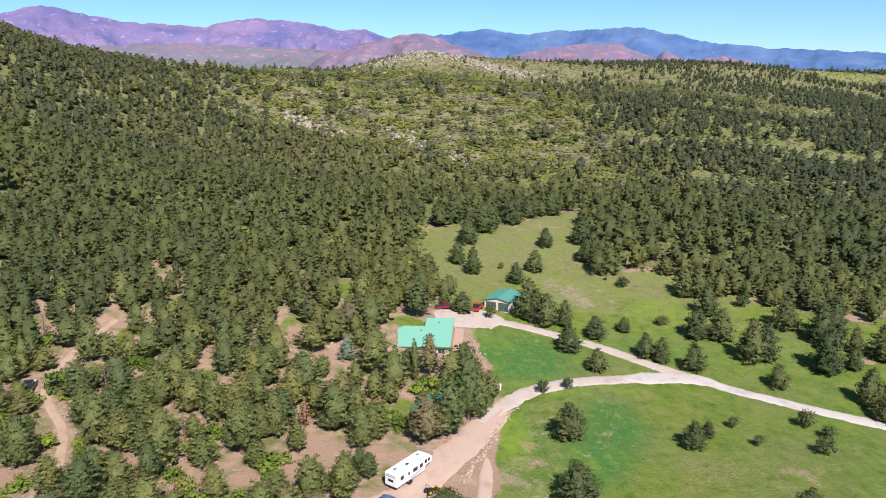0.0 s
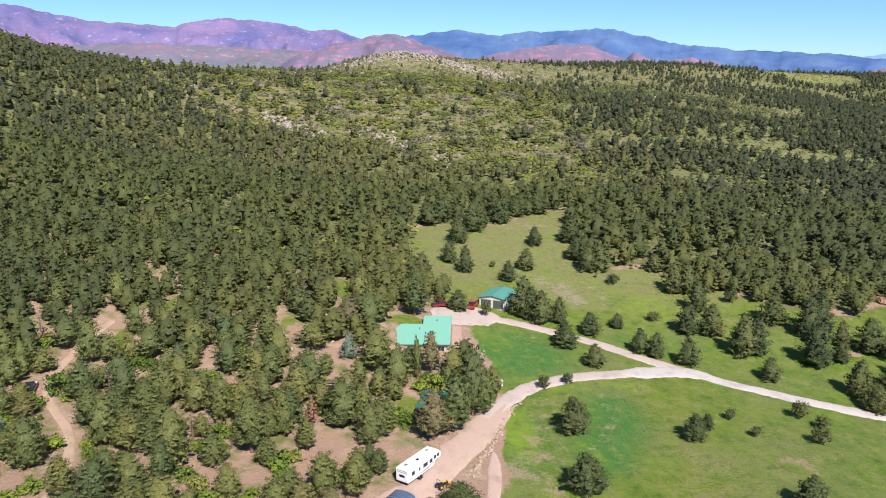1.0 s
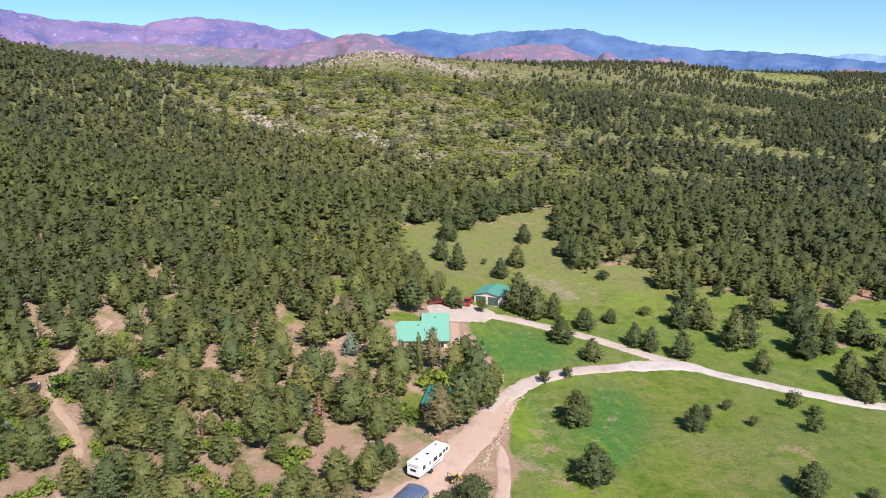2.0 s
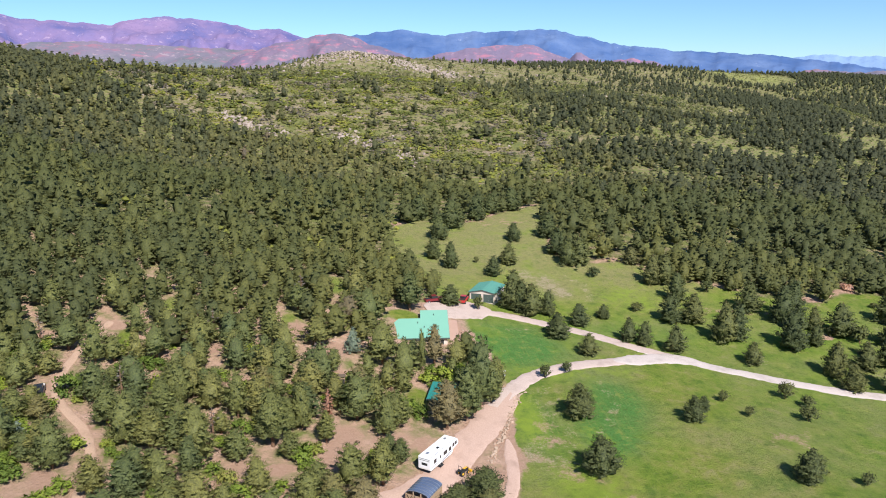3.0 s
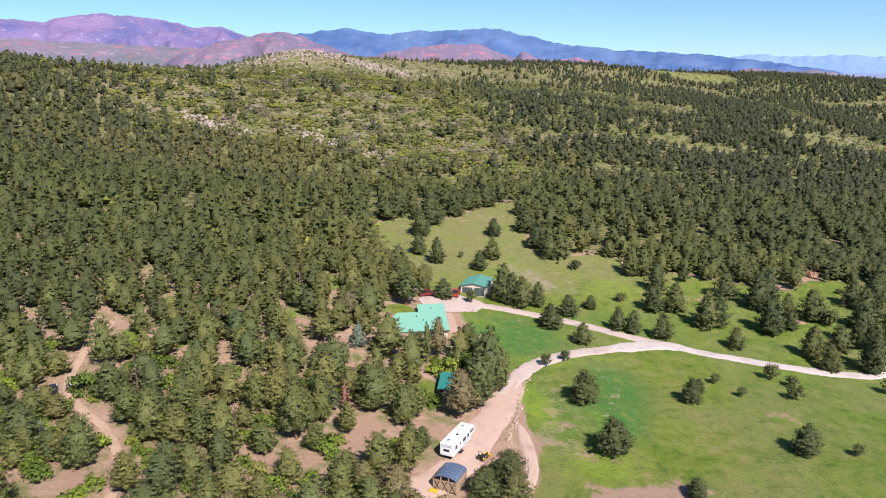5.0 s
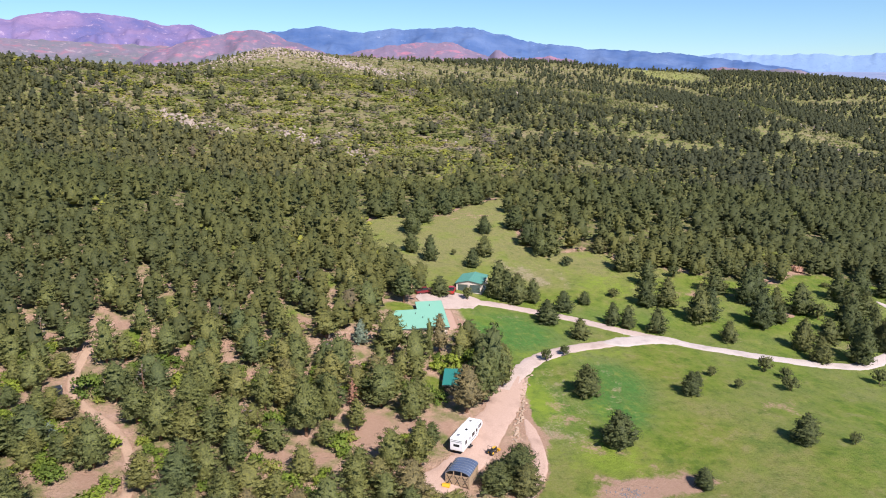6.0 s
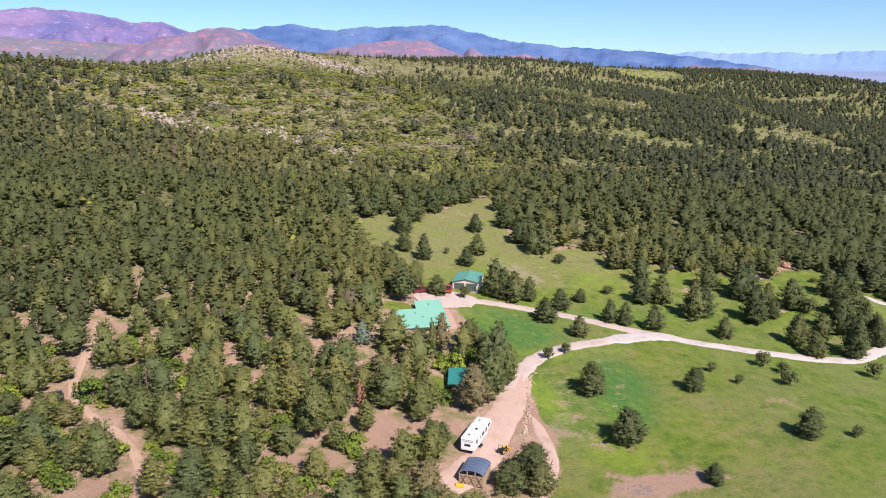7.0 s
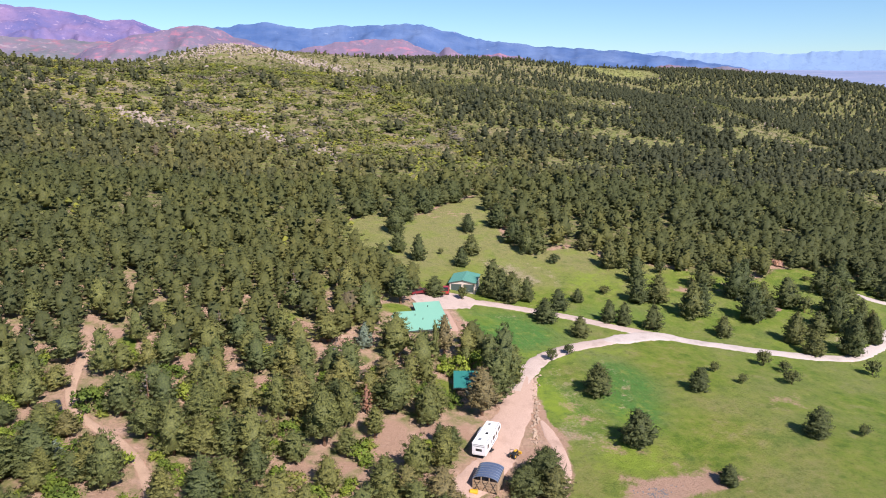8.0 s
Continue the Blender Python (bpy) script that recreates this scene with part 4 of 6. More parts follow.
def woods(name, label, x, y, h, templates, spans, mat, r, tint=None, wide=(0.85, 1.15), category="forest"):
    """Many far trees or shrubs in one mesh; each is a turned and scaled copy of a template."""
    z = land(x, y)
    which = r.integers(len(templates), size=len(x))
    vs, ns, ts, bs = [], [], [], []
    if tint is None:
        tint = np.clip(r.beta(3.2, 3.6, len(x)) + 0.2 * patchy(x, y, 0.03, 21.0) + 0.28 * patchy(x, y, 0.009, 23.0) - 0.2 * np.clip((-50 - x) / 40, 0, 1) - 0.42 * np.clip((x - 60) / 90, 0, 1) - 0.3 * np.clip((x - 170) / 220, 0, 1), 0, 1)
    for k, (t, tn, tb) in enumerate(templates):
        sel = np.flatnonzero(which == k)
        if not len(sel):
            continue
        a = r.uniform(0, 6.283, len(sel))
        s = h[sel] / spans[k]
        w = s * r.uniform(*wide, len(sel))
        turned = []
        for src, sx, sz in ((t, w, s), (tn, np.ones(len(sel)), np.ones(len(sel)))):
            c, q = np.cos(a) * sx, np.sin(a) * sx
            V = np.empty((len(sel), len(t), 3), np.float32)
            V[:, :, 0] = c[:, None] * src[None, :, 0] - q[:, None] * src[None, :, 1]
            V[:, :, 1] = q[:, None] * src[None, :, 0] + c[:, None] * src[None, :, 1]
            V[:, :, 2] = sz[:, None] * src[None, :, 2]
            turned.append(V)
        turned[0] += np.stack([x[sel], y[sel], z[sel] - 0.1], -1)[:, None, :].astype(np.float32)
        vs.append(turned[0].reshape(-1, 3))
        ns.append(turned[1].reshape(-1, 3))
        ts.append(np.repeat(tint[sel], len(t)))
        bs.append(np.tile(tb, len(sel)))
    return tagged(new(name, tri_mesh(name, np.concatenate(vs), mat, np.concatenate(ts), np.concatenate(ns), np.concatenate(bs))), label, category, kind="stuff")


def far_pine(seed, puffs, per, size, radius, base, knob, core=0.6, sides=4):
    return pine_crown(np.random.default_rng(seed), 9, radius, base, puffs, per, size, 0.45, knob, core, sides)


near_kinds = [far_pine(46 + k, 34, 9, 0.36, 2.6 + 0.3 * k, 1.2, 0.29) for k in range(6)]
mid_kinds = [far_pine(41 + k, 18, 9, 0.42, 2.6 + 0.3 * k, 0.9, 0.33) for k in range(6)]
far_kinds = [far_pine(51 + k, 10, 1, 0.55, 2.5 + 0.3 * k, 0.6, 0.40) for k in range(6)]
dim_kinds = [far_pine(61 + k, 6, 0, 0.6, 2.3 + 0.3 * k, 0.5, 0.46, 0.6, 3) for k in range(6)]


def stand(r, n, lo, hi):
    """Tree heights in a wood: mostly middling, a few that stand above the rest."""
    return lo + (hi - lo) * r.beta(1.6, 2.6, n) + (r.uniform(size=n) < 0.08) * r.uniform(1, 3, n)


xn, yn, hn = rest_near
mx, my = scatter(6.7, -230, 280, 215, 330, r)
ok = clear_of(mx, my, 2.2) & (r.uniform(size=len(mx)) < 0.9 + 0.7 * patchy(mx, my, 0.035, 9.0))
mx, my = mx[ok], my[ok]
sx, sy = scatter(5.0, -230, -140, 62, 215, r)
ex, ey = scatter(5.0, 160, 260, 62, 215, r)
ok = clear_of(ex, ey, 2.2)
woods("near_wood", "dense dark green pine forest behind the house", xn, yn, hn, near_kinds, [9] * 6, NEEDLE_WOOD, r, None, (0.95, 1.25))
tx, ty = np.concatenate([mx, sx, ex[ok]]), np.concatenate([my, sy, ey[ok]])
woods("pine_wood", "dense dark green pine forest round the meadow", tx, ty, stand(r, len(tx), 5.8, 11.2), mid_kinds, [9] * 6, NEEDLE_WOOD, r, None, (1.0, 1.35))

# the further hills
fx, fy = scatter(6.7, -420, 520, 330, 640, r)
sc = poly_dist(SCRUB, fx, fy)
lefty = fx < -60 - (fy - 480) * 0.35
band = patchy(fx * 0.55, fy, 0.02, 4.0) + 0.5 * patchy(fx, fy, 0.055, 5.0)
p = np.where(sc > 0, 0.09 + 0.22 * np.clip((-95 - fx) / 50, 0, 1), np.where(lefty, 1.05, np.where(fy > 460, 0.66, 0.86))) + np.where(lefty, 0.4, 1.25) * band * (sc < 0)
p = np.where((sc < 0) & (sc > -25), p * 0.75, p)
p = np.where((fx > 90) & (fx < 330) & (fy > 540), p * 0.7, p)
ok = (r.uniform(size=len(fx)) < p) & (wooded(fx, fy) | (r.uniform(size=len(fx)) < 0.1))
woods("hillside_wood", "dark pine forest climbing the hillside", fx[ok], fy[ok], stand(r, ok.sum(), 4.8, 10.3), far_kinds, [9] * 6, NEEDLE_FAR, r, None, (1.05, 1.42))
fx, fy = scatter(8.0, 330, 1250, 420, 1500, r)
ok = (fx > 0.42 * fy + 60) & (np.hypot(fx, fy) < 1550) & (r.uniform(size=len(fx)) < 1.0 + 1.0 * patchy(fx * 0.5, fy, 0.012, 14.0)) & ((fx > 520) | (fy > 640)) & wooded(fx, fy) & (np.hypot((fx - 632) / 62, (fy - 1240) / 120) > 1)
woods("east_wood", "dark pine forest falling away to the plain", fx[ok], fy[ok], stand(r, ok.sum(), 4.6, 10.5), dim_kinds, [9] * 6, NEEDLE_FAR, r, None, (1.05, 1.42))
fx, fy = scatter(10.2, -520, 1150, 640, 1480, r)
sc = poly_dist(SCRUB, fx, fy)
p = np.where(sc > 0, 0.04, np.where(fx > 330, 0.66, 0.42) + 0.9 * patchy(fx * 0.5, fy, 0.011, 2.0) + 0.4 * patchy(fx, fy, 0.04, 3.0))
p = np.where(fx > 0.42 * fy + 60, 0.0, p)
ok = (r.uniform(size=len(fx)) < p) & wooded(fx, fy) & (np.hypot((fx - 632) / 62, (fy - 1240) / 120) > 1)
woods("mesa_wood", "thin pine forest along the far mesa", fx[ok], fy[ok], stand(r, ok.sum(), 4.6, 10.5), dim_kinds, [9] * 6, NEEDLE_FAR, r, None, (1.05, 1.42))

bush_kinds = [bush_tris(np.random.default_rng(71 + k), 2.2, 2.1, 6, 1, 0.5) for k in range(5)]
far_bush = [bush_tris(np.random.default_rng(81 + k), 2.4, 2.4, 3, 0, 1.0, 4) for k in range(4)]
bx, by = scatter(3.7, -290, 190, 385, 760, r)
sc = poly_dist(SCRUB, bx, by)
ok = (sc > -12) & (r.uniform(size=len(bx)) < 0.78 + 1.0 * patchy(bx, by, 0.07, 5.0))
bx, by = bx[ok], by[ok]
look_of = patchy(bx, by, 0.035, 12.0) + r.uniform(-0.22, 0.22, len(bx))
hs = (0.8 + 2.6 * r.beta(1.5, 2.6, len(bx))) * (0.85 + 0.8 * patchy(bx, by, 0.06, 15.0))
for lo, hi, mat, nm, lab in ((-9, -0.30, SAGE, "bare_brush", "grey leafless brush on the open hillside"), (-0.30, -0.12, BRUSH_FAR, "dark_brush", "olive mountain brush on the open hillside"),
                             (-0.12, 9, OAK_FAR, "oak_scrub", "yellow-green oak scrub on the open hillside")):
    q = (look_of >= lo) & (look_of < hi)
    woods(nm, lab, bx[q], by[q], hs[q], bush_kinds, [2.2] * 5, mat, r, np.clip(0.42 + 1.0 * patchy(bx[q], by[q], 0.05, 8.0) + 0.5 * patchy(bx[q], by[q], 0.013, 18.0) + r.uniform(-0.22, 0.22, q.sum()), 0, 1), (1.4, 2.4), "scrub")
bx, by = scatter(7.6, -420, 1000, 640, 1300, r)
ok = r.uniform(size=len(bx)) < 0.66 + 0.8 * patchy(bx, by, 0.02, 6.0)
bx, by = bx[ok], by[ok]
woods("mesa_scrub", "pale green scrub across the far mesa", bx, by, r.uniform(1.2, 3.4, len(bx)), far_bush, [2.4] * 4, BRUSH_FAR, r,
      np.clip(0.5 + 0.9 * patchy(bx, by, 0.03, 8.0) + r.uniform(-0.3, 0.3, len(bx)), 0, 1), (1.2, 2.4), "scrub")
low_bush = [bush_tris(np.random.default_rng(91 + k), 2.2, 2.1, 4, 0, 0.5) for k in range(5)]
bx, by = scatter(5.6, -130, 620, 200, 1000, r)
ok = (r.uniform(size=len(bx)) < np.where(wooded(bx, by), (0.62 + 0.9 * patchy(bx, by, 0.02, 7.0)) * (by < 640) * np.where(bx < 50, 0.5, np.where(bx > 130, 0.55, 1)), 0.6)) & clear_of(bx, by, 1)
bx, by = bx[ok], by[ok]
woods("forest_underbrush", "green oak brush between the pines", bx, by, r.uniform(1.5, 4.8, len(bx)), low_bush, [2.2] * 5, BRUSH_FAR, r, None, (0.9, 1.4), "scrub")
q = (patchy(bx, by, 0.03, 71.0) > 0.12) & (r.uniform(size=len(bx)) < 0.7)
woods("oak_thicket", "bright green oak thickets between the pines", bx[q] + 2.6, by[q] + 1.4, r.uniform(2, 5, q.sum()), low_bush, [2.2] * 5, OAK_FAR, r, None, (0.9, 1.4), "scrub")


# ---- far mountains: bearing and height in degrees from the place ----
def far_range(name, profile, dist, depth, mat, label, rough=0.075, seed=0, foot=-60):
    b = np.array(profile)
    az = np.arange(b[0, 0], b[-1, 0], 0.12)
    el = np.interp(az, b[:, 0], b[:, 1])
    ragged = np.tan(np.radians(np.array([0.11 * noise.fractal((a * 1.1 + seed, seed, 3.3), 0.8, 2.1, 5) for a in az]))) * dist
    rows = np.linspace(0, 1, 34)
    A, U = np.meshgrid(np.radians(az), rows)
    crest = np.tan(np.radians(el)) * dist + 51
    n1 = np.array([[noise.fractal((a * dist / 420 + 0.5 * u + seed, u * depth / 500, seed), 0.9, 2.1, 6) for a in A[0]] for u in rows])
    spur = np.array([[noise.ridged_multi_fractal((a * dist / 260 - 0.5 * u + 0.25 * n1[j, i] + seed, u * depth / 330 + seed, seed + 9), 0.95, 2.1, 6, 1.0, 1.6) for i, a in enumerate(A[0])] for j, u in enumerate(rows)])
    rise = U ** 0.9 + 0.09 * n1 * U * (1 - U) * 4 + rough * 1.5 * (spur - 1.2) * U * (1 - U) * 3
    Z = foot + (crest[None, :] - foot) * np.clip(rise, 0, 1.02)
    Z = Z + ragged[None, :] * U ** 5
    Rr = dist - depth * (1 - U) + 0.14 * depth * n1 * (1 - U)
    X, Y = -23 + np.sin(A) * Rr, -5 + np.cos(A) * Rr
    ob = sheet(name, X, Y, Z, mat)
    put_attr(ob.data, "up", U)
    return tagged(ob, label, "mountain", kind="structure")


def mountain_material(name, lo, hi, pale, scale, share=0.57, cliff=None, low=None):
    """Forest and bare slopes far off, distance haze mixed into their colours; cliff: the colour of the banded rim near
    the crest; low: that of the foot slopes.
    """
    m, n, l, b = material(name, 1.0, 0, 0.0)
    p = place_coord(n)
    f = noise_node(n, l, scale, 6, 0.62, p).outputs[0]
    g = noise_node(n, l, scale * 5, 5, 0.7, p).outputs[0]
    h = noise_node(n, l, scale * 16, 4, 0.75, p).outputs[0]
    c = mix(n, l, lo, hi, num(n, l, "MULTIPLY_ADD", num(n, l, "SUBTRACT", f, 0.5), 4.0))
    c.node.inputs[0].links[0].from_node.inputs[2].default_value = 0.5
    c = mix(n, l, c, tuple(v * 0.6 for v in lo), num(n, l, "MULTIPLY", num(n, l, "SUBTRACT", h, 0.5), 2.0, True))
    if low:
        c = mix(n, l, c, low, num(n, l, "MULTIPLY", num(n, l, "SUBTRACT", num(n, l, "ADD", 0.56, num(n, l, "MULTIPLY", g, 0.5)), attr(n, "up")), 4.0, True))
    if cliff:
        mp = n.new("ShaderNodeMapping")
        mp.inputs["Scale"].default_value = (0.7, 0.7, 1.8)
        l.new(p, mp.inputs["Vector"])
        band = noise_node(n, l, scale * 6, 4, 0.65, mp.outputs[0]).outputs[0]
        rim = num(n, l, "MULTIPLY", num(n, l, "SUBTRACT", attr(n, "up"), 0.45), 3.2, True)
        c = mix(n, l, c, cliff, num(n, l, "MULTIPLY", rim, num(n, l, "MULTIPLY", num(n, l, "SUBTRACT", band, 0.53), 6.5, True)))
    scar = noise_node(n, l, scale * 10, 5, 0.72, p).outputs[0]
    c = mix(n, l, c, pale, num(n, l, "MULTIPLY", num(n, l, "SUBTRACT", num(n, l, "MULTIPLY", num(n, l, "ADD", scar, g), 0.5), share), 17.0, True))
    l.new(c, b.inputs["Base Color"])
    return m


# the blue and pale cast of distance haze is in these base colours
PURPLE = mountain_material("haze_purple_mountain", (0.118, 0.118, 0.26), (0.242, 0.172, 0.292), (0.315, 0.24, 0.345), 0.004, 0.58)
BLUE = mountain_material("haze_blue_mountain", (0.065, 0.12, 0.26), (0.12, 0.18, 0.32), (0.28, 0.32, 0.43), 0.004, 0.64)
REDHILL = mountain_material("haze_red_foothill", (0.135, 0.125, 0.185), (0.205, 0.15, 0.21), (0.28, 0.19, 0.24), 0.0045, 0.58, (0.36, 0.155, 0.205), (0.15, 0.155, 0.18))
FOOTHILL = mountain_material("haze_mauve_foothill", (0.12, 0.135, 0.15), (0.20, 0.165, 0.215), (0.28, 0.22, 0.25), 0.004, 0.57, (0.29, 0.145, 0.185), (0.15, 0.165, 0.17))
HAZEFAR = mountain_material("haze_pale_range", (0.20, 0.30, 0.46), (0.21, 0.31, 0.47), (0.22, 0.315, 0.46), 0.002)
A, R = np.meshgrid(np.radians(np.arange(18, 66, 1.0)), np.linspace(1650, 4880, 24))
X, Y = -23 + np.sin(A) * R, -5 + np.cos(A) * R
# the plain's blue-grey is haze put into the colour as well
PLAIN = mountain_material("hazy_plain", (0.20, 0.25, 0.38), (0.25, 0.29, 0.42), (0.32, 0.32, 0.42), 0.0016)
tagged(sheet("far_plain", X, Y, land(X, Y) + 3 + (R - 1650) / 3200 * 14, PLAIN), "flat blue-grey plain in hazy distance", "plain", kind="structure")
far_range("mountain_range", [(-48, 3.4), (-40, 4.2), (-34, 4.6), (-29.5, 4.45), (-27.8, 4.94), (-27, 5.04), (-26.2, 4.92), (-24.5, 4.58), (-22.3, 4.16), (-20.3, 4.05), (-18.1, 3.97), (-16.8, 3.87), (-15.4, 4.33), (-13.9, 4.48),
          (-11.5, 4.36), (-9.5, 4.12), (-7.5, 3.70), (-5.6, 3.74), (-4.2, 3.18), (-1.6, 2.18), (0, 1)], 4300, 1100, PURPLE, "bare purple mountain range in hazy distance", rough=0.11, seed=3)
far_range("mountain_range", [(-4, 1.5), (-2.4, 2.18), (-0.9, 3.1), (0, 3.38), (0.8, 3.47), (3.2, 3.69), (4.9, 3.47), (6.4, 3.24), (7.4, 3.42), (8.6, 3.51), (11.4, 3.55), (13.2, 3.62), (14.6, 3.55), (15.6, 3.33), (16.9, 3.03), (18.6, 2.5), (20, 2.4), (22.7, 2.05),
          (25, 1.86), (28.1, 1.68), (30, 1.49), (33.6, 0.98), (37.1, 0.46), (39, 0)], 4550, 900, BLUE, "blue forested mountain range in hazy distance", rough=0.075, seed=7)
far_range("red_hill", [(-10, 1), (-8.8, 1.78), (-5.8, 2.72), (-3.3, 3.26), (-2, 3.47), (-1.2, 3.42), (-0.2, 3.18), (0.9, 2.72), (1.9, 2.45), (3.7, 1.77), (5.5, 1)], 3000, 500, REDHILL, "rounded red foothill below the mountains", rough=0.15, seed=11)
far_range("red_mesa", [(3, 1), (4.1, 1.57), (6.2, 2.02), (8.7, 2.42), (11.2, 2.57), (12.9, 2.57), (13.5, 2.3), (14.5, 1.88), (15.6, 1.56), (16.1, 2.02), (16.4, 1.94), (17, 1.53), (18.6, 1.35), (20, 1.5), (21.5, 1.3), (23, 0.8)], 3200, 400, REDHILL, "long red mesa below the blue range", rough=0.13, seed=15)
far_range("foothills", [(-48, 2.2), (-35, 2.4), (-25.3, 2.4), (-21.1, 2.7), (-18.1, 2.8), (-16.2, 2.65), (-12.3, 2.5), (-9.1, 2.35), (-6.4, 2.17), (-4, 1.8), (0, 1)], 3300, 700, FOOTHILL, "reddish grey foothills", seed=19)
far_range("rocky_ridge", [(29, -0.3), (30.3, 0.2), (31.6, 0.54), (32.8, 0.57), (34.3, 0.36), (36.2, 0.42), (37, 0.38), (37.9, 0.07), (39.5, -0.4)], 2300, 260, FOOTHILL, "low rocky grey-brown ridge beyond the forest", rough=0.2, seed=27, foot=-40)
far_range("far_range", [(24, 0.5), (28.2, 1.33), (30.7, 1.42), (32.6, 1.57), (34.5, 1.35), (37.9, 1.4), (40.4, 1.22), (43.1, 1.42), (45.9, 1.37), (56, 1.3)], 4900, 300, HAZEFAR, "faint range on the horizon, coloured pale blue with haze", rough=0.0, seed=23)


# ---- building blocks ----
def part(name, bm, mat, parent, label=""):
    me = bpy.data.meshes.new(name)
    bmesh.ops.recalc_face_normals(bm, faces=bm.faces)
    bm.to_mesh(me)
    bm.free()
    for m in mat if isinstance(mat, (list, tuple)) else [mat]:
        me.materials.append(m)
    ob = new(name, me)
    ob.parent = parent
    if label:
        ob["label"] = label
    return ob


def box(x0, x1, y0, y1, z0, z1, bevel=0.0, bm=None, turn=None):
    own = bmesh.new()
    bmesh.ops.create_cube(own, size=1)
    bmesh.ops.scale(own, vec=(x1 - x0, y1 - y0, z1 - z0), verts=own.verts)
    bmesh.ops.translate(own, vec=((x0 + x1) / 2, (y0 + y1) / 2, (z0 + z1) / 2), verts=own.verts)
    if bevel:
        bmesh.ops.bevel(own, geom=own.edges[:], offset=bevel, segments=2, affect="EDGES", clamp_overlap=True)
    if turn is not None:
        bmesh.ops.transform(own, matrix=turn, verts=own.verts)
    if bm is None:
        return own
    me = bpy.data.meshes.new("tmp")
    own.to_mesh(me)
    own.free()
    bm.from_mesh(me)
    bpy.data.meshes.remove(me)
    return bm


def prism(outline, y0, y1, bm=None):
    """An outline in x and z, drawn out from y0 to y1."""
    bm = bm or bmesh.new()
    a = [bm.verts.new((x, y0, z)) for x, z in outline]
    b = [bm.verts.new((x, y1, z)) for x, z in outline]
    bm.faces.new(a)
    bm.faces.new(b[::-1])
    for k in range(len(a)):
        q = (k + 1) % len(a)
        bm.faces.new((a[k], b[k], b[q], a[q]))
    return bm


def drum(rad, length, segs=16, axis="X", at=(0, 0, 0), bm=None):
    own = bmesh.new()
    bmesh.ops.create_cone(own, cap_ends=True, segments=segs, radius1=rad, radius2=rad, depth=length)
    bmesh.ops.bevel(own, geom=[e for e in own.edges if len(e.link_faces) == 2 and any(len(f.verts) > 4 for f in e.link_faces)], offset=rad * 0.12, segments=1, affect="EDGES")
    turn = {"X": pose(0, 0, 0, 0, 90, 0), "Y": pose(0, 0, 0, 90, 0, 0), "Z": Matrix.Identity(4)}[axis]
    bmesh.ops.transform(own, matrix=Matrix.Translation(at) @ turn, verts=own.verts)
    if bm is None:
        return own
    me = bpy.data.meshes.new("tmp")
    own.to_mesh(me)
    own.free()
    bm.from_mesh(me)
    bpy.data.meshes.remove(me)
    return bm


def roof_slope(w, run, rise, thick=0.14, rib=0.6, flip=1):
    """One metal slope: from the ridge (y = 0, z = rise) down to y = flip * run, ribs along the fall."""
    bm = bmesh.new()
    ang = math.atan2(rise, run)
    ln = math.hypot(rise, run)
    turn = Matrix.Translation((0, 0, rise)) @ pose(0, 0, 0, math.degrees(-ang) if flip > 0 else math.degrees(ang), 0, 0)
    y0, y1 = (0, ln) if flip > 0 else (-ln, 0)
    box(-w / 2, w / 2, y0, y1, -thick, 0, 0, bm, turn)
    k = -w / 2 + 0.1
    while k < w / 2:
        box(k, k + 0.05, y0, y1, 0.002, 0.05, 0, bm, turn)
        k += rib
    return bm


def gable_roof(parent, w, d, eave, rise, over, mat, mid=(0, 0), along="x", name="roof"):
    """A two-sided metal roof: a mesh each for the slopes, the ridge cap and the fascia boards."""
    root = part(name, roof_slope(w + 2 * over, d / 2 + over, rise, flip=1), mat, parent)
    low = eave - rise * over / (d / 2)
    base = Matrix.Translation((mid[0], mid[1], low)) @ pose(0, 0, 0, 0, 0, 0 if along == "x" else 90)
    root.matrix_basis = base
    other = part("roof_slope", roof_slope(w + 2 * over, d / 2 + over, rise, flip=-1), mat, root)
    cap = bmesh.new()
    for sgn in (1, -1):
        box(-w / 2 - over - 0.02, w / 2 + over + 0.02, 0 if sgn > 0 else -0.22, 0.22 if sgn > 0 else 0, 0.05, 0.08, 0, cap,
            Matrix.Translation((0, 0, rise)) @ pose(0, 0, 0, -sgn * math.degrees(math.atan2(rise, d / 2 + over)), 0, 0))
    part("ridge_cap", cap, mat, root)
    return root


def opening(name, parent, w, h, frame_mat, fill, at, face="S", bars=1):
    """A window or door set 5 cm proud of a wall: frame, pane or leaf."""
    bm = bmesh.new()
    t = 0.09
    for x0, x1, z0, z1 in ((-w / 2 - t, -w / 2, -t, h + t), (w / 2, w / 2 + t, -t, h + t), (-w / 2, w / 2, -t, 0), (-w / 2, w / 2, h, h + t)):
        box(x0, x1, -0.06, 0.05, z0, z1, 0.01, bm)
    for k in range(1, bars):
        x = -w / 2 + w * k / bars
        box(x - 0.02, x + 0.02, -0.045, 0.02, 0, h, 0, bm)
    fr = part(name, bm, frame_mat, parent)
    fr.matrix_basis = Matrix.Translation(at) @ pose(0, 0, 0, 0, 0, {"S": 0, "E": 90, "W": -90, "N": 180}[face])
    part("pane" if fill is DARKGLASS else "leaf", box(-w / 2 + 0.005, w / 2 - 0.005, -0.025, 0.03, 0.005, h - 0.005), fill, fr)
    return fr


TRIM = varied_material("pale_trim", (0.62, 0.58, 0.52), (0.72, 0.68, 0.62), 2.0, 0.6)
STONEPAD = varied_material("red_paving", (0.36, 0.22, 0.16), (0.50, 0.33, 0.25), 2.5, 0.9)
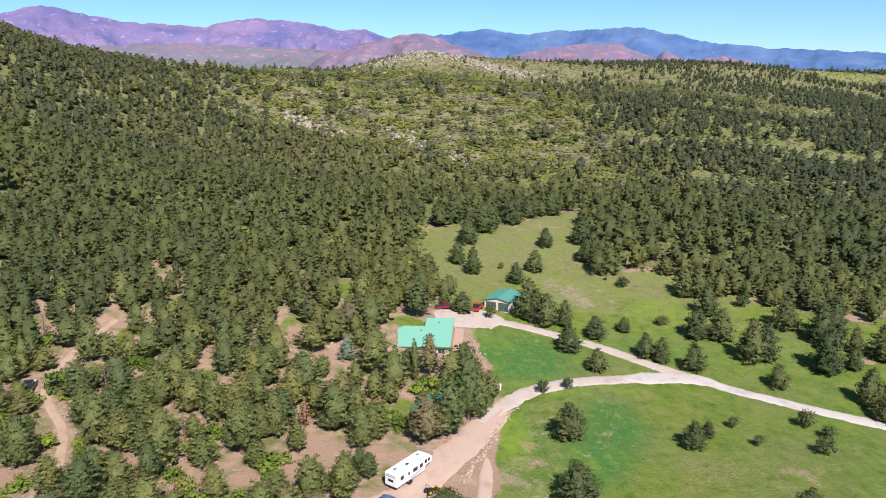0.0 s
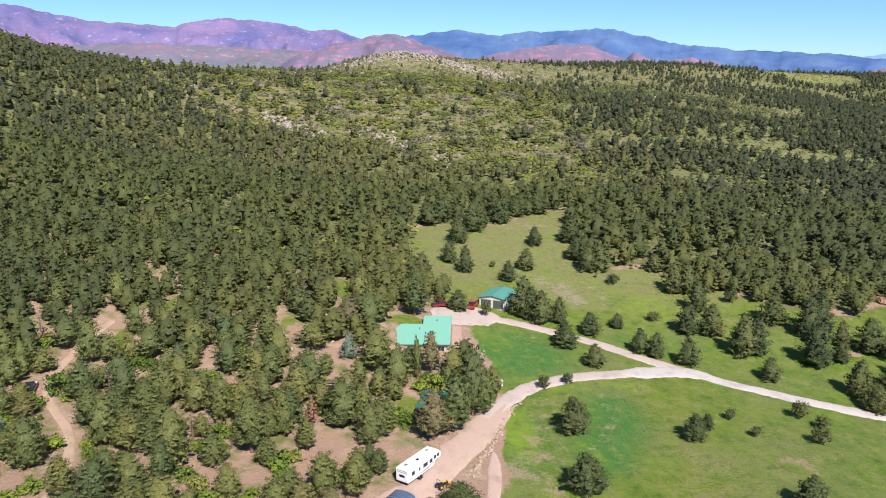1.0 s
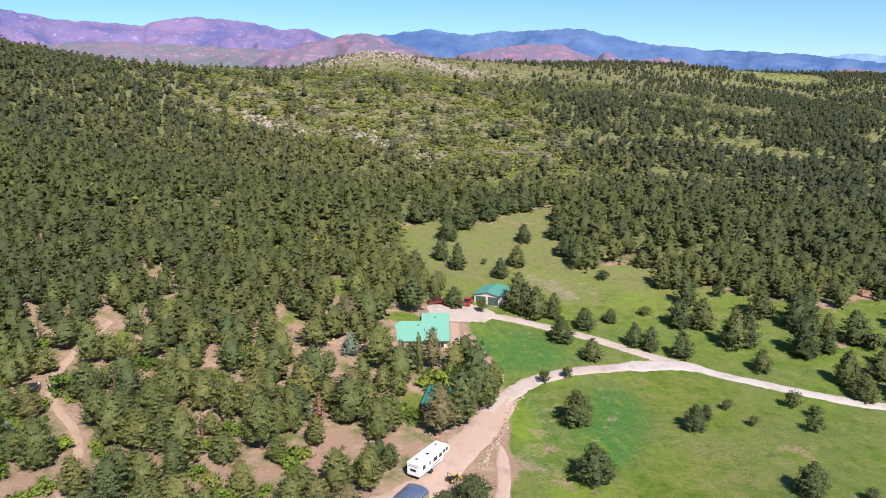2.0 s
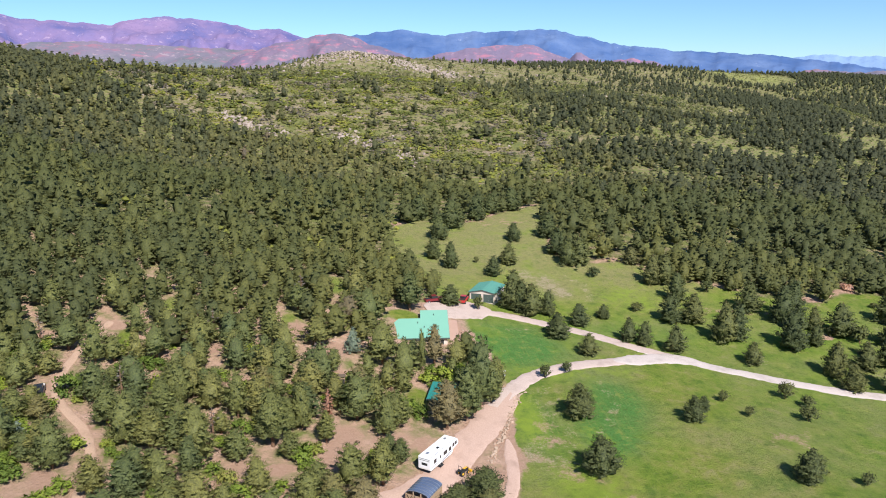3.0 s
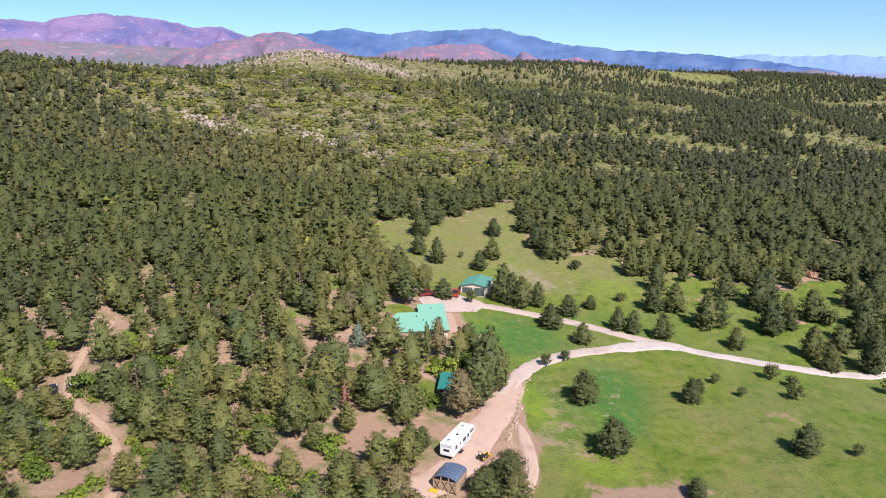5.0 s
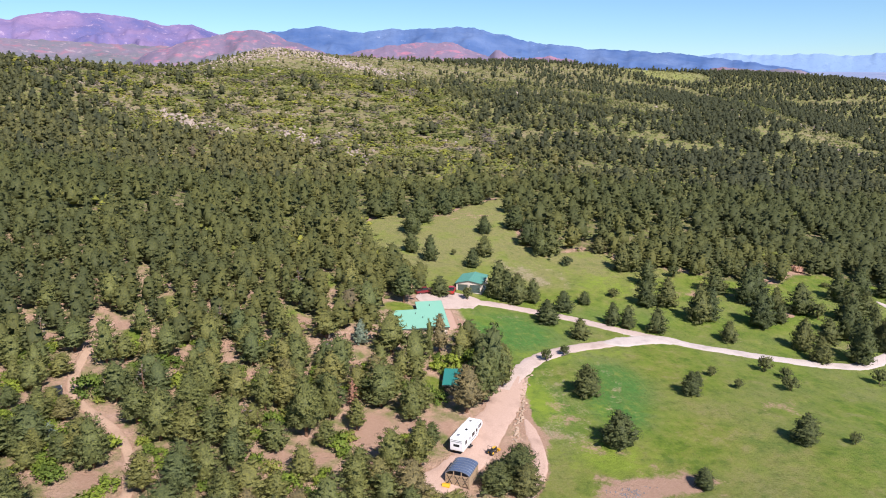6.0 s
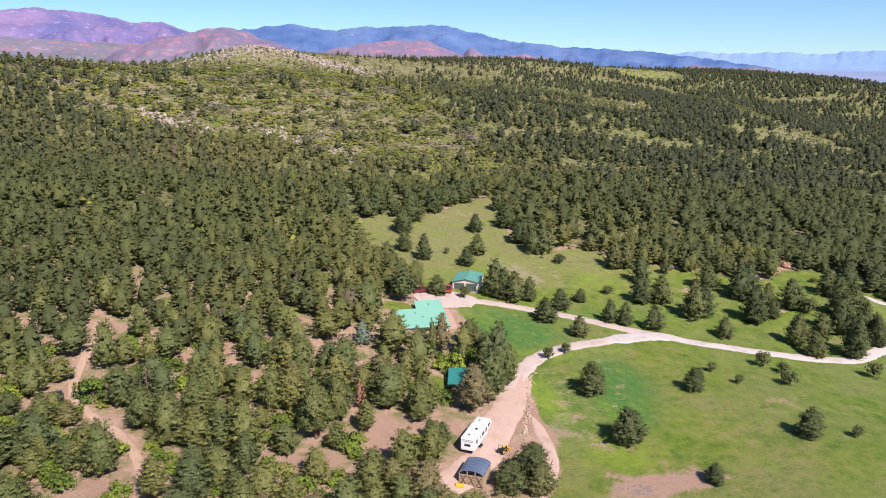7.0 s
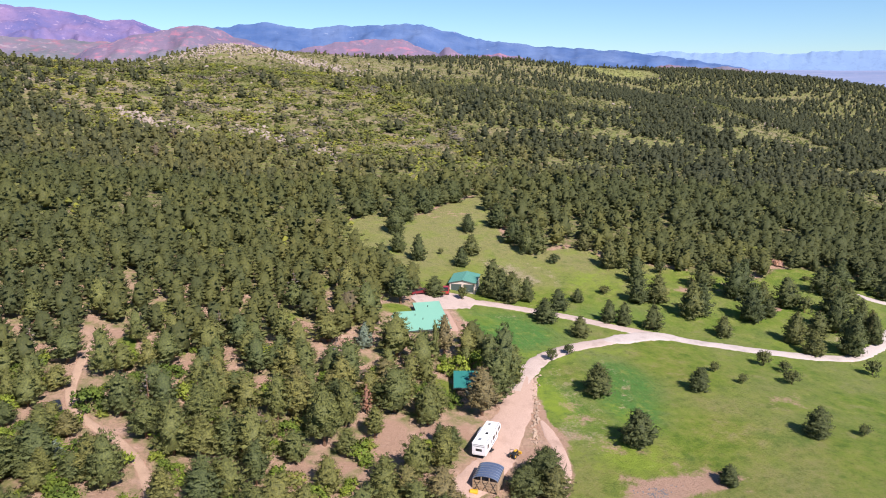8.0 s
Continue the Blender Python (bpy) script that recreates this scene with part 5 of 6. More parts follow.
METAL = varied_material("galvanised_metal", (0.42, 0.43, 0.44), (0.6, 0.61, 0.62), 2.0, 0.35, 0.8, 0.5, 0.0)


def siding(x0, x1, y, z0, z1, face=-1):
    """Boards lapped up a wall."""
    bm = bmesh.new()
    z, k = z0, 0
    while z < z1 - 0.02:
        top = min(z + 0.24, z1)
        box(x0, x1, min(y, y + face * (0.03 + 0.004 * (k % 2))), max(y, y + face * (0.03 + 0.004 * (k % 2))), z + 0.012, top, 0, bm)
        z, k = z + 0.25, k + 1
    return bm


def mono_roof(parent, outline, z0, slope, v0, mat, thick=0.16, rib=0.5):
    """One metal slope over an outline (u, v), rising towards +v from z0 at v0, with seams along the fall."""
    bm = bmesh.new()
    lift = lambda v: z0 + slope * (v - v0)
    top = [bm.verts.new((u, v, lift(v))) for u, v in outline]
    low = [bm.verts.new((u, v, lift(v) - thick)) for u, v in outline]
    bm.faces.new(top)
    bm.faces.new(low[::-1])
    for k in range(len(top)):
        q = (k + 1) % len(top)
        bm.faces.new((low[k], low[q], top[q], top[k]))
    root = part("roof", bm, mat, parent, "standing-seam metal roof")
    us = [u for u, v in outline]
    u = min(us) + 0.12
    seams = bmesh.new()
    while u < max(us):
        cuts = []
        for (ax, ay), (bx, by) in zip(outline, outline[1:] + outline[:1]):
            if (ax > u) != (bx > u):
                cuts.append(ay + (by - ay) * (u - ax) / (bx - ax))
        cuts.sort()
        for va, vb in zip(cuts[::2], cuts[1::2]):
            p = [(u + du, v, lift(v) + h) for v in (va, vb) for h in (0.002, 0.022) for du in (0, 0.035)]
            vs = [seams.verts.new(c) for c in p]
            for f in ((0, 1, 3, 2), (4, 6, 7, 5), (0, 4, 5, 1), (2, 3, 7, 6), (0, 2, 6, 4), (1, 5, 7, 3)):
                seams.faces.new([vs[k] for k in f])
        u += rib
    part("seams", seams, mat, root)
    fascia = bmesh.new()
    for (ax, ay), (bx, by) in zip(outline, outline[1:] + outline[:1]):
        d = Vector((bx - ax, by - ay)).normalized()
        nx, ny = d.y * 0.03, -d.x * 0.03
        p = [(ax, ay, lift(ay) - 0.02), (bx, by, lift(by) - 0.02), (bx, by, lift(by) - 0.3), (ax, ay, lift(ay) - 0.3)]
        f = [fascia.verts.new(c) for c in p]
        g = [fascia.verts.new((c[0] + nx, c[1] + ny, c[2])) for c in p]
        fascia.faces.new(f)
        fascia.faces.new(g[::-1])
        for k in range(4):
            fascia.faces.new((f[k], g[k], g[(k + 1) % 4], f[(k + 1) % 4]))
    part("fascia", fascia, GREYDOOR, root, "dark fascia board")
    return root


def wall_block(u0, u1, v0, v1, base, z0, slope, vr):
    """A solid wall block under a slope."""
    bm = bmesh.new()
    lo = [bm.verts.new((u, v, base)) for u, v in ((u0, v0), (u1, v0), (u1, v1), (u0, v1))]
    hi = [bm.verts.new((u, v, z0 + slope * (v - vr) - 0.165)) for u, v in ((u0, v0), (u1, v0), (u1, v1), (u0, v1))]
    bm.faces.new(lo[::-1])
    bm.faces.new(hi)
    for k in range(4):
        q = (k + 1) % 4
        bm.faces.new((lo[k], lo[q], hi[q], hi[k]))
    return bm


def house():
    root = tagged(new("house"), "low ranch house with bright mint green metal roof among pines", "house")
    root.matrix_basis = pose(-5.5, 160, -9.0, 0, 0, -4)
    z0, slope, vr = 2.6, 0.158, -1.9
    mono_roof(root, [(-6.4, -1.9), (7.0, -1.9), (7.0, 12.3), (0.3, 12.3), (0.3, 8.0), (-4.9, 8.0), (-6.4, 5.2)], z0, slope, vr, MINT)
    part("wall", wall_block(-5.9, 6.5, -1.3, 7.5, -1.5, z0, slope, vr), TANWALL, root, "tan stucco walls of the main block")
    part("wall", wall_block(0.8, 6.5, 7.502, 11.8, -0.5, z0, slope, vr), TANWALL, root, "tan stucco walls of the rear wing")
    part("siding", siding(-5.9, 6.5, -1.302, 0.1, 2.3), TANWALL, root)
    for x, w, h, z in ((-4.4, 1.6, 1.1, 0.8), (-1.4, 1.8, 1.1, 0.8), (1.8, 1.8, 1.9, 0.05), (4.9, 1.5, 1.1, 0.8)):
        opening("window", root, w, h, TRIM, DARKGLASS, (x, -1.36, z), "S", 2)
    for y, w, h, z in ((1.2, 1.4, 1.1, 1.4), (5.0, 1.0, 2.0, 1.0), (9.4, 1.5, 1.1, 2.3)):
        opening("window" if w > 1.1 else "door", root, w, h, TRIM, DARKGLASS if w > 1.1 else GREYDOOR, (6.53, y, z), "E", 2 if w > 1.1 else 1)
    for y, z in ((1, 1.0), (4.5, 1.6)):
        opening("window", root, 1.3, 1.0, TRIM, DARKGLASS, (-5.93, y, z), "W", 2)
    # all-black panel added for the shaded gap at the inner corner
    opening("door", root, 1.2, 2.0, BLACK, BLACK, (0.77, 9.6, 2.1), "W")
    for u, v in ((-0.3, 5.4), (1.2, 3.2), (3.6, 9.5)):
        zz = z0 + slope * (v - vr)
        bm = drum(0.08, 0.45, 12, "Z", (u, v, zz + 0.12))
        drum(0.13, 0.07, 12, "Z", (u, v, zz + 0.36), bm)
        part("vent_pipe", bm, GREYDOOR, root, "dark roof vent pipe")
    part("deck", box(-5.9, 2.5, -4.0, -1.31, -0.25, -0.1, 0.02), TIMBER, root, "weathered timber deck along the front")
    for x in (-5.7, -3.0, -0.3, 2.3):
        part("deck_post", box(x, x + 0.12, -3.95, -3.83, -2, 0.75), TIMBER, root)
    part("deck_rail", box(-5.8, 2.4, -3.96, -3.84, 0.75, 0.83), TIMBER, root)
    pad = tagged(new("paved_path"), "reddish paved walk beside the house", "path")
    pad.matrix_basis = pose(-5.5, 160, -9.0, 0, 0, -4)
    bm = bmesh.new()
    q = [bm.verts.new((u, v, ground_z(-5.5 + u * 0.9976 + v * 0.0698, 160 - u * 0.0698 + v * 0.9976) + 9.0 + h)) for h in (0.12, -0.3) for v in np.arange(0.5, 12.6, 1.5) for u in (7.2, 9.4)]
    n = len(q) // 2
    for k in range(0, n - 2, 2):
        bm.faces.new((q[k], q[k + 1], q[k + 3], q[k + 2]))
        for a in (0, 1):
            bm.faces.new((q[k + a], q[k + 2 + a], q[n + k + 2 + a], q[n + k + a]))
    bm.faces.new((q[0], q[1], q[n + 1], q[n]))
    part("paving", bm, STONEPAD, pad)


def garage():
    gz = ground_z(13.7, 187.6) - 0.15
    root = tagged(new("garage"), "tan two-door garage with teal metal gable roof", "garage")
    root.matrix_basis = pose(13.7, 188.0, gz + 0.1, 0, 0, -26)
    e = 2.75
    bm = prism([(-3.55, -1.2), (3.55, -1.2), (3.55, e - 0.16), (0, e + 0.48), (-3.55, e - 0.16)], 0.12, 9.6)
    part("wall", bm, TANWALL, root, "tan garage walls")
    face = bmesh.new()
    for x0, x1 in ((-3.55, -3.15), (-0.3, 0.3), (3.15, 3.55)):
        box(x0, x1, 0, 0.118, -0.6, 2.25, 0, face)
    prism([(-3.55, 2.25), (3.55, 2.25), (3.55, e - 0.16), (0, e + 0.48), (-3.55, e - 0.16)], 0, 0.118, face)
    part("front_wall", face, TANWALL, root, "tan gable front")
    for x in (-1.725, 1.725):
        bm = bmesh.new()
        for k in range(5):
            box(x - 1.4, x + 1.4, 0.05, 0.10 + 0.01 * (k % 2), 0.0 + k * 0.445, 0.435 + k * 0.445, 0.012, bm)
        door = part("garage_door", bm, GREYDOOR, root, "dark grey-green sectional door")
        part("handle", box(x - 0.12, x + 0.12, 0.02, 0.05, 0.5, 0.55), METAL, door)
    gable_roof(root, 9.5, 7.1, e + 0.02, 0.75, 0.3, FADEDTEAL, (0, 4.85), "y")
    for sgn in (-1, 1):
        bm = bmesh.new()
        ln = math.hypot(3.97, 0.84)
        box(0 if sgn > 0 else -ln, ln if sgn > 0 else 0, -0.27, -0.22, -0.22, -0.02, 0.01, bm, Matrix.Translation((0, 0, e + 0.74)) @ pose(0, 0, 0, 0, sgn * math.degrees(math.atan2(0.84, 3.97)), 0))
        part("bargeboard", bm, GREYDOOR, root, "dark bargeboard")
    part("window_box", box(-3.62, -3.57, 3.5, 4.7, 1.1, 2.0, 0.01), DARKGLASS, root)


def shed():
    root = tagged(new("shed"), "small dark shed with deep teal metal roof beside pines", "shed")
    root.matrix_basis = pose(-3.2, 133.2, -11.4, 0, 0, -17)
    z0, slope, vr = 2.15, 0.15, -3.1
    mono_roof(root, [(-2.4, -3.1), (2.5, -3.1), (2.5, 3.3), (-2.4, 3.3)], z0, slope, vr, TEAL)
    part("wall", wall_block(-2.0, 2.1, -2.6, 2.9, -1.2, z0, slope, vr), OLDWOOD, root, "dark weathered timber walls")
    part("siding", siding(-2.0, 2.1, -2.602, -0.2, 1.95), OLDWOOD, root)
    opening("door", root, 1.0, 1.75, TRIM, GREYDOOR, (0.6, -2.66, 0.05), "S")
    opening("window", root, 0.9, 0.7, TRIM, DARKGLASS, (-2.03, 0, 1.0), "W", 2)


def trailer():
    """A fifth-wheel camping trailer; the raised nose points along +x."""
    root = tagged(new("camping_trailer"), "long white fifth-wheel camping trailer parked on dirt", "trailer")
    a = math.degrees(math.atan2(7.6, 5.6))
    gz = ground_z(-6.2, 113.4)
    root.matrix_basis = pose(-5.8, 113.1, gz, 0, 0, a)
    L = 4.75
    out = [(-L, 0.7), (-L + 0.1, 0.5), (2.5, 0.5), (2.75, 1.35), (L - 0.3, 1.4), (L, 1.7), (L - 0.12, 2.3), (L - 0.8, 2.86), (-L + 0.12, 2.86), (-L, 2.74)]
    bm = prism(out, -1.24, 1.24)
    bmesh.ops.bevel(bm, geom=[e for e in bm.edges], offset=0.08, segments=3, affect="EDGES", clamp_overlap=True)
    part("body", bm, WHITE, root, "glossy white body")
    for x, w, z, h in ((-3.3, 0.7, 1.5, 0.6), (0.1, 1.1, 1.5, 0.6), (1.7, 0.7, 1.5, 0.6), (2.9, 0.55, 1.75, 0.55), (3.75, 0.5, 1.8, 0.5)):
        for side in (-1, 1):
            y = side * 1.245
            wf = part("window", box(x - w / 2 - 0.05, x + w / 2 + 0.05, y - 0.02, y + 0.02, z - 0.05, z + h + 0.05, 0.015), BLACK, root)
            part("pane", box(x - w / 2, x + w / 2, y - 0.035, y + 0.035, z, z + h, 0.01), DARKGLASS, wf)
    for side in (-1, 1):
        y = side * 1.243
        part("stripe", prism([(-1.2, 0.78), (0.8, 0.86), (2.2, 1.2), (2.3, 1.32), (0.6, 1.02), (-1.2, 0.88)], y - 0.014, y + 0.014), BLUEMETAL, root, "dark swept stripe")
        part("stripe", prism([(-4.4, 1.05), (-2.4, 1.08), (-1.3, 1.2), (-2.4, 1.16), (-4.4, 1.13)], y - 0.014, y + 0.014), METAL, root, "grey swept stripe")
    part("door", box(-1.95, -1.25, -1.265, -1.2, 0.58, 2.3, 0.03), WHITE, root, "white entry door")
    part("door_window", box(-1.8, -1.4, -1.29, -1.27, 1.55, 2.1, 0.01), DARKGLASS, root)
    part("step", box(-1.95, -1.2, -1.75, -1.25, 0.3, 0.36, 0.01), BLACK, root)
    for z in (2.2, 2.48):
        part("stripe", box(-L - 0.012, -L + 0.02, -1.0, 1.0, z, z + 0.07), GREYDOOR, root, "dark stripe")
    part("rear_window", box(-L - 0.02, -L + 0.02, -0.55, 0.55, 1.35, 1.8, 0.01), DARKGLASS, root)
    part("skirt", box(-L + 0.2, 2.2, -1.1, 1.1, 0.42, 0.56), BLACK, root)
    part("slide_out", box(-0.4, 2.2, 1.2, 1.7, 0.75, 2.35, 0.05), WHITE, root, "white slide-out room")
    part("roof_edge", box(-L + 0.15, L - 0.85, -1.2, -1.14, 2.862, 2.9), METAL, root, "grey roof gutter")
    for x, y, w, h, m, nm in ((-3.4, 0.2, 0.24, 0.13, METAL, "roof_vent"), (-0.9, -0.3, 0.22, 0.12, DARKGLASS, "skylight"), (0.6, 0, 0.46, 0.26, WHITE, "air_conditioner"), (2.6, 0.3, 0.22, 0.12, METAL, "roof_vent")):
        part(nm, box(x - w * 1.3, x + w * 1.3, y - w, y + w, 2.865, 2.865 + h, 0.04), m, root, "small roof unit")
    part("awning", box(-1.0, 2.0, -1.4, -1.27, 2.4, 2.53, 0.05), WHITE, root, "rolled white awning")
    for x in (-1.6, -0.7):
        for y in (-1.05, 1.05):
            wheel = part("wheel", drum(0.36, 0.24, 18, "Y", (x, y, 0.36)), BLACK, root, "black tyre")
            part("hub", drum(0.18, 0.26, 12, "Y", (x, y, 0.36)), METAL, wheel)
    for y in (-0.8, 0.8):
        part("landing_leg", box(2.0, 2.12, y - 0.06, y + 0.06, 0.0, 0.6), METAL, root)


def shelter():
    """An open stall with an arched blue metal roof and a timber front."""
    gz = ground_z(-9.4, 102) - 0.05
    root = tagged(new("carport"), "timber stall with arched blue-grey metal roof", "shelter")
    root.matrix_basis = pose(-9.3, 102.5, gz, 0, 0, -33)
    bm = bmesh.new()
    ring = [(math.sin(radians(a)) * 2.05, 2.05 + 0.75 * math.cos(radians(a))) for a in range(-90, 91, 15)]
    prism(ring + [(x * 0.97, z - 0.05) for x, z in ring[::-1]], -2.3, 2.4, bm)
    part("roof", bm, BLUEMETAL, root, "arched blue-grey sheet roof")
    for k in range(7):
        y = -2.25 + k * 0.76
        bm = bmesh.new()
        rr = [(x * 1.012, z + 0.035) for x, z in ring]
        prism(rr + [(x, z + 0.004) for x, z in ring[::-1]], y, y + 0.06, bm)
        part("roof_rib", bm, METAL, root, "pale roof rib")
    root.scale = (1.02, 1.0, 1.0)
    for x in (-1.95, -0.65, 0.65, 1.95):
        for y in (-2.2, 2.3):
            part("post", box(x - 0.07, x + 0.07, y - 0.07, y + 0.07, -0.4, 2.05 if abs(x) > 1 else 2.6), TIMBER, root)
    for x in (-1.3, 0.0, 1.3):
        bm = bmesh.new()
        for z in (0.15, 0.62, 1.1, 1.58):
            box(x - 0.57, x + 0.57, -2.24, -2.19, z, z + 0.4, 0.01, bm)
        part("front_panel", bm, TIMBER, root, "weathered boarded panel")
        for sgn in (-1, 1):
            brace = box(-0.04, 0.04, -2.29, -2.25, 0.1, 2.0, 0, None, Matrix.Translation((x, 0, 0)) @ Matrix.Translation((0, 0, 1.05)) @ pose(0, 0, 0, 0, sgn * 28, 0) @ Matrix.Translation((0, 0, -1.05)))
            part("brace", brace, BLACK, root, "dark cross brace")
    for sgn in (-1, 1):
        bm = bmesh.new()
        for z in (0.1, 0.6, 1.1, 1.6):
            box(sgn * 2.0 - 0.03, sgn * 2.0 + 0.03, -2.1, 2.25, z, z + 0.42, 0.01, bm)
        part("side_panel", bm, TIMBER, root)
    return root


def pickup(name, label, paint, x, y, rz, bonnet=None):
    gz = ground_z(x, y)
    root = tagged(new(name), label, "car")
    root.matrix_basis = pose(x, y, gz + 0.06, 0, 0, rz)
    bm = prism([(-2.55, 0.45), (2.5, 0.45), (2.58, 0.75), (2.45, 1.02), (1.15, 1.12), (-2.5, 1.08), (-2.6, 0.8)], -0.92, 0.92)
    bmesh.ops.bevel(bm, geom=bm.edges[:], offset=0.06, segments=2, affect="EDGES", clamp_overlap=True)
    part("body", bm, paint, root)
    bm = prism([(-0.95, 1.1), (1.2, 1.1), (0.55, 1.72), (-0.75, 1.76)], -0.78, 0.78)
    bmesh.ops.bevel(bm, geom=bm.edges[:], offset=0.05, segments=2, affect="EDGES", clamp_overlap=True)
    part("cab_glass", bm, DARKGLASS, root, "dark cab windows")
    part("cab_roof", box(-0.78, 0.6, -0.76, 0.76, 1.73, 1.81, 0.03), paint, root)
    # pale skin over the dark bonnet, colouring in the sun that falls on it
    if bonnet:
        bm = prism([(1.2, 1.1), (2.44, 1.0), (2.44, 1.05), (1.2, 1.15)], -0.84, 0.84)
        part("bonnet", bm, bonnet, root, "bonnet coloured pale as if sunlit")
    part("bed", box(-2.4, -1.05, -0.75, 0.75, 1.06, 1.115), BLACK, root, "dark truck bed")
    for wx in (-1.65, 1.6):
        for wy in (-0.86, 0.86):
            w = part("wheel", drum(0.36, 0.24, 18, "Y", (wx, wy, 0.34)), BLACK, root, "black tyre")
            part("rim", drum(0.2, 0.26, 12, "Y", (wx, wy, 0.34)), METAL, w)
    for yy in (-0.7, 0.7):
        part("headlight", box(2.5, 2.6, yy - 0.16, yy + 0.16, 0.78, 0.93, 0.02), METAL, root)
    return root


def tractor(x, y, rz):
    gz = ground_z(x, y)
    root = tagged(new("tractor"), "small yellow and black tractor parked on dirt", "tractor")
    root.matrix_basis = pose(x, y, gz, 0, 0, rz)
    root.scale = (0.85, 0.85, 0.85)
    part("body", box(-0.3, 1.35, -0.32, 0.32, 0.55, 1.15, 0.08), BLACK, root, "black bonnet")
    part("seat", box(-0.75, -0.3, -0.28, 0.28, 0.85, 1.05, 0.06), BLACK, root)
    part("fender", box(-1.05, -0.35, -0.75, 0.75, 0.92, 1.0, 0.03), BLACK, root)
    part("hood_panel", box(0.1, 1.1, -0.26, 0.26, 1.152, 1.2, 0.02), YELLOW, root, "yellow bonnet panel")
    for yy in (-0.55, 0.55):
        w = part("wheel", drum(0.58, 0.32, 18, "Y", (-0.7, yy, 0.58)), BLACK, root, "large black tyre")
        part("rim", drum(0.3, 0.34, 12, "Y", (-0.7, yy, 0.58)), YELLOW, w)
        w = part("wheel", drum(0.34, 0.22, 16, "Y", (0.95, yy * 0.9, 0.34)), BLACK, root)
        part("rim", drum(0.18, 0.24, 12, "Y", (0.95, yy * 0.9, 0.34)), YELLOW, w)
    for yy in (-0.45, 0.45):
        part("roll_bar", box(-0.95, -0.88, yy - 0.04, yy + 0.04, 0.9, 2.1, 0.01), BLACK, root)
    part("roll_bar", box(-0.95, -0.88, -0.45, 0.45, 2.03, 2.1, 0.01), BLACK, root)
    part("loader", box(1.55, 1.95, -0.8, 0.8, 0.1, 0.55, 0.05), YELLOW, root, "yellow loader bucket")


def utility_post(x, y):
    """A white box on a short post, in the lawn."""
    root = tagged(new("utility_box"), "small white utility box on a post in the lawn", "utility box")
    root.matrix_basis = pose(x, y, ground_z(x, y), 0, 0, 20)
    part("post", box(-0.05, 0.05, -0.05, 0.05, -0.3, 0.5, 0.01), METAL, root)
    part("housing", box(-0.28, 0.28, -0.2, 0.2, 0.5, 1.05, 0.03), WHITE, root)
    part("lid", box(-0.31, 0.31, -0.23, 0.23, 1.05, 1.1, 0.02), WHITE, root)


def brush_pile(x, y):
    """Cut branches thrown in a heap."""
    V, N, B = bush_tris(np.random.default_rng(5), 1.6, 2.6, 18, 14, 0.5)
    ob = new("brush_pile", tri_mesh("brush_pile", V, DEADLEAF, None, N, B))
    ob.matrix_basis = pose(x, y, ground_z(x, y) - 0.1)
    tagged(ob, "heap of reddish dead brush at the forest edge", "brush pile")


utility_post(11.4, 144.2)
brush_pile(126.4, 198.5)


def lean_to(x, y, rz, label, w=2.6, d=1.9, h=1.8, roof=TRIM):
    gz = ground_z(x, y)
    root = tagged(new("lean_to"), label, "shed")
    root.matrix_basis = pose(x, y, gz, 0, 0, rz)
    part("back_wall", box(-w / 2, w / 2, d / 2 - 0.08, d / 2, -0.4, h), BLACK, root)
    for sgn in (-1, 1):
        part("side_wall", box(sgn * w / 2 - 0.04, sgn * w / 2 + 0.04, -d / 2, d / 2 - 0.082, -0.4, h - 0.05), TIMBER, root)
    part("roof", box(-w / 2 - 0.2, w / 2 + 0.2, -d / 2 - 0.25, d / 2 + 0.2, h + 0.02, h + 0.1, 0.01, None, pose(0, 0, 0, -5, 0, 0)), roof, root, "flat metal roof")
    # flat black panel across the front, below the beam
    part("tarp", box(-w / 2 + 0.05, w / 2 - 0.05, -d / 2 + 0.102, -d / 2 + 0.16, 0, h - 0.33, 0.02), BLACK, root, "black panel closing the front")
    part("front_beam", box(-w / 2, w / 2, -d / 2, -d / 2 + 0.1, h - 0.32, h - 0.15), TIMBER, root)


house()
garage()
shed()
trailer()
shelter()
pickup("car", "bright red car parked beside the garage", REDPAINT, 8.4, 186.2, 70)
pickup("pickup_truck", "dark maroon pickup truck parked behind a pine", MAROON, 0.2, 183.4, 15)
tractor(-2.1, 109.4, 40)


def attachment(x, y, rz):
    root = tagged(new("loader_attachment"), "yellow steel loader attachment lying by the stall", "machine part")
    root.matrix_basis = pose(x, y, ground_z(x, y), 0, 0, rz)
    root.scale = (0.7, 0.7, 0.7)
    part("bucket", prism([(-0.5, 0.05), (0.5, 0.05), (0.42, 0.75), (-0.2, 0.85), (-0.55, 0.4)], -0.9, 0.9), YELLOW, root, "yellow steel bucket")
    for y0 in (-0.6, 0.5):
        part("arm", box(0.35, 1.3, y0, y0 + 0.1, 0.3, 0.45, 0.02), YELLOW, root)
    part("crossbar", box(1.2, 1.3, -0.5, 0.5, 0.3, 0.42, 0.02), BLACK, root)


attachment(-12.4, 100.6, 60)
pickup("pickup_truck", "dark pickup truck with a bonnet coloured sunlit pale beside the trail", DARKPAINT, -76.6, 128.6, 105, TRIM)
lean_to(-23.6, 136, 6, "dark woodshed under pines", 2.8, 1.6, 1.7, OLDWOOD)

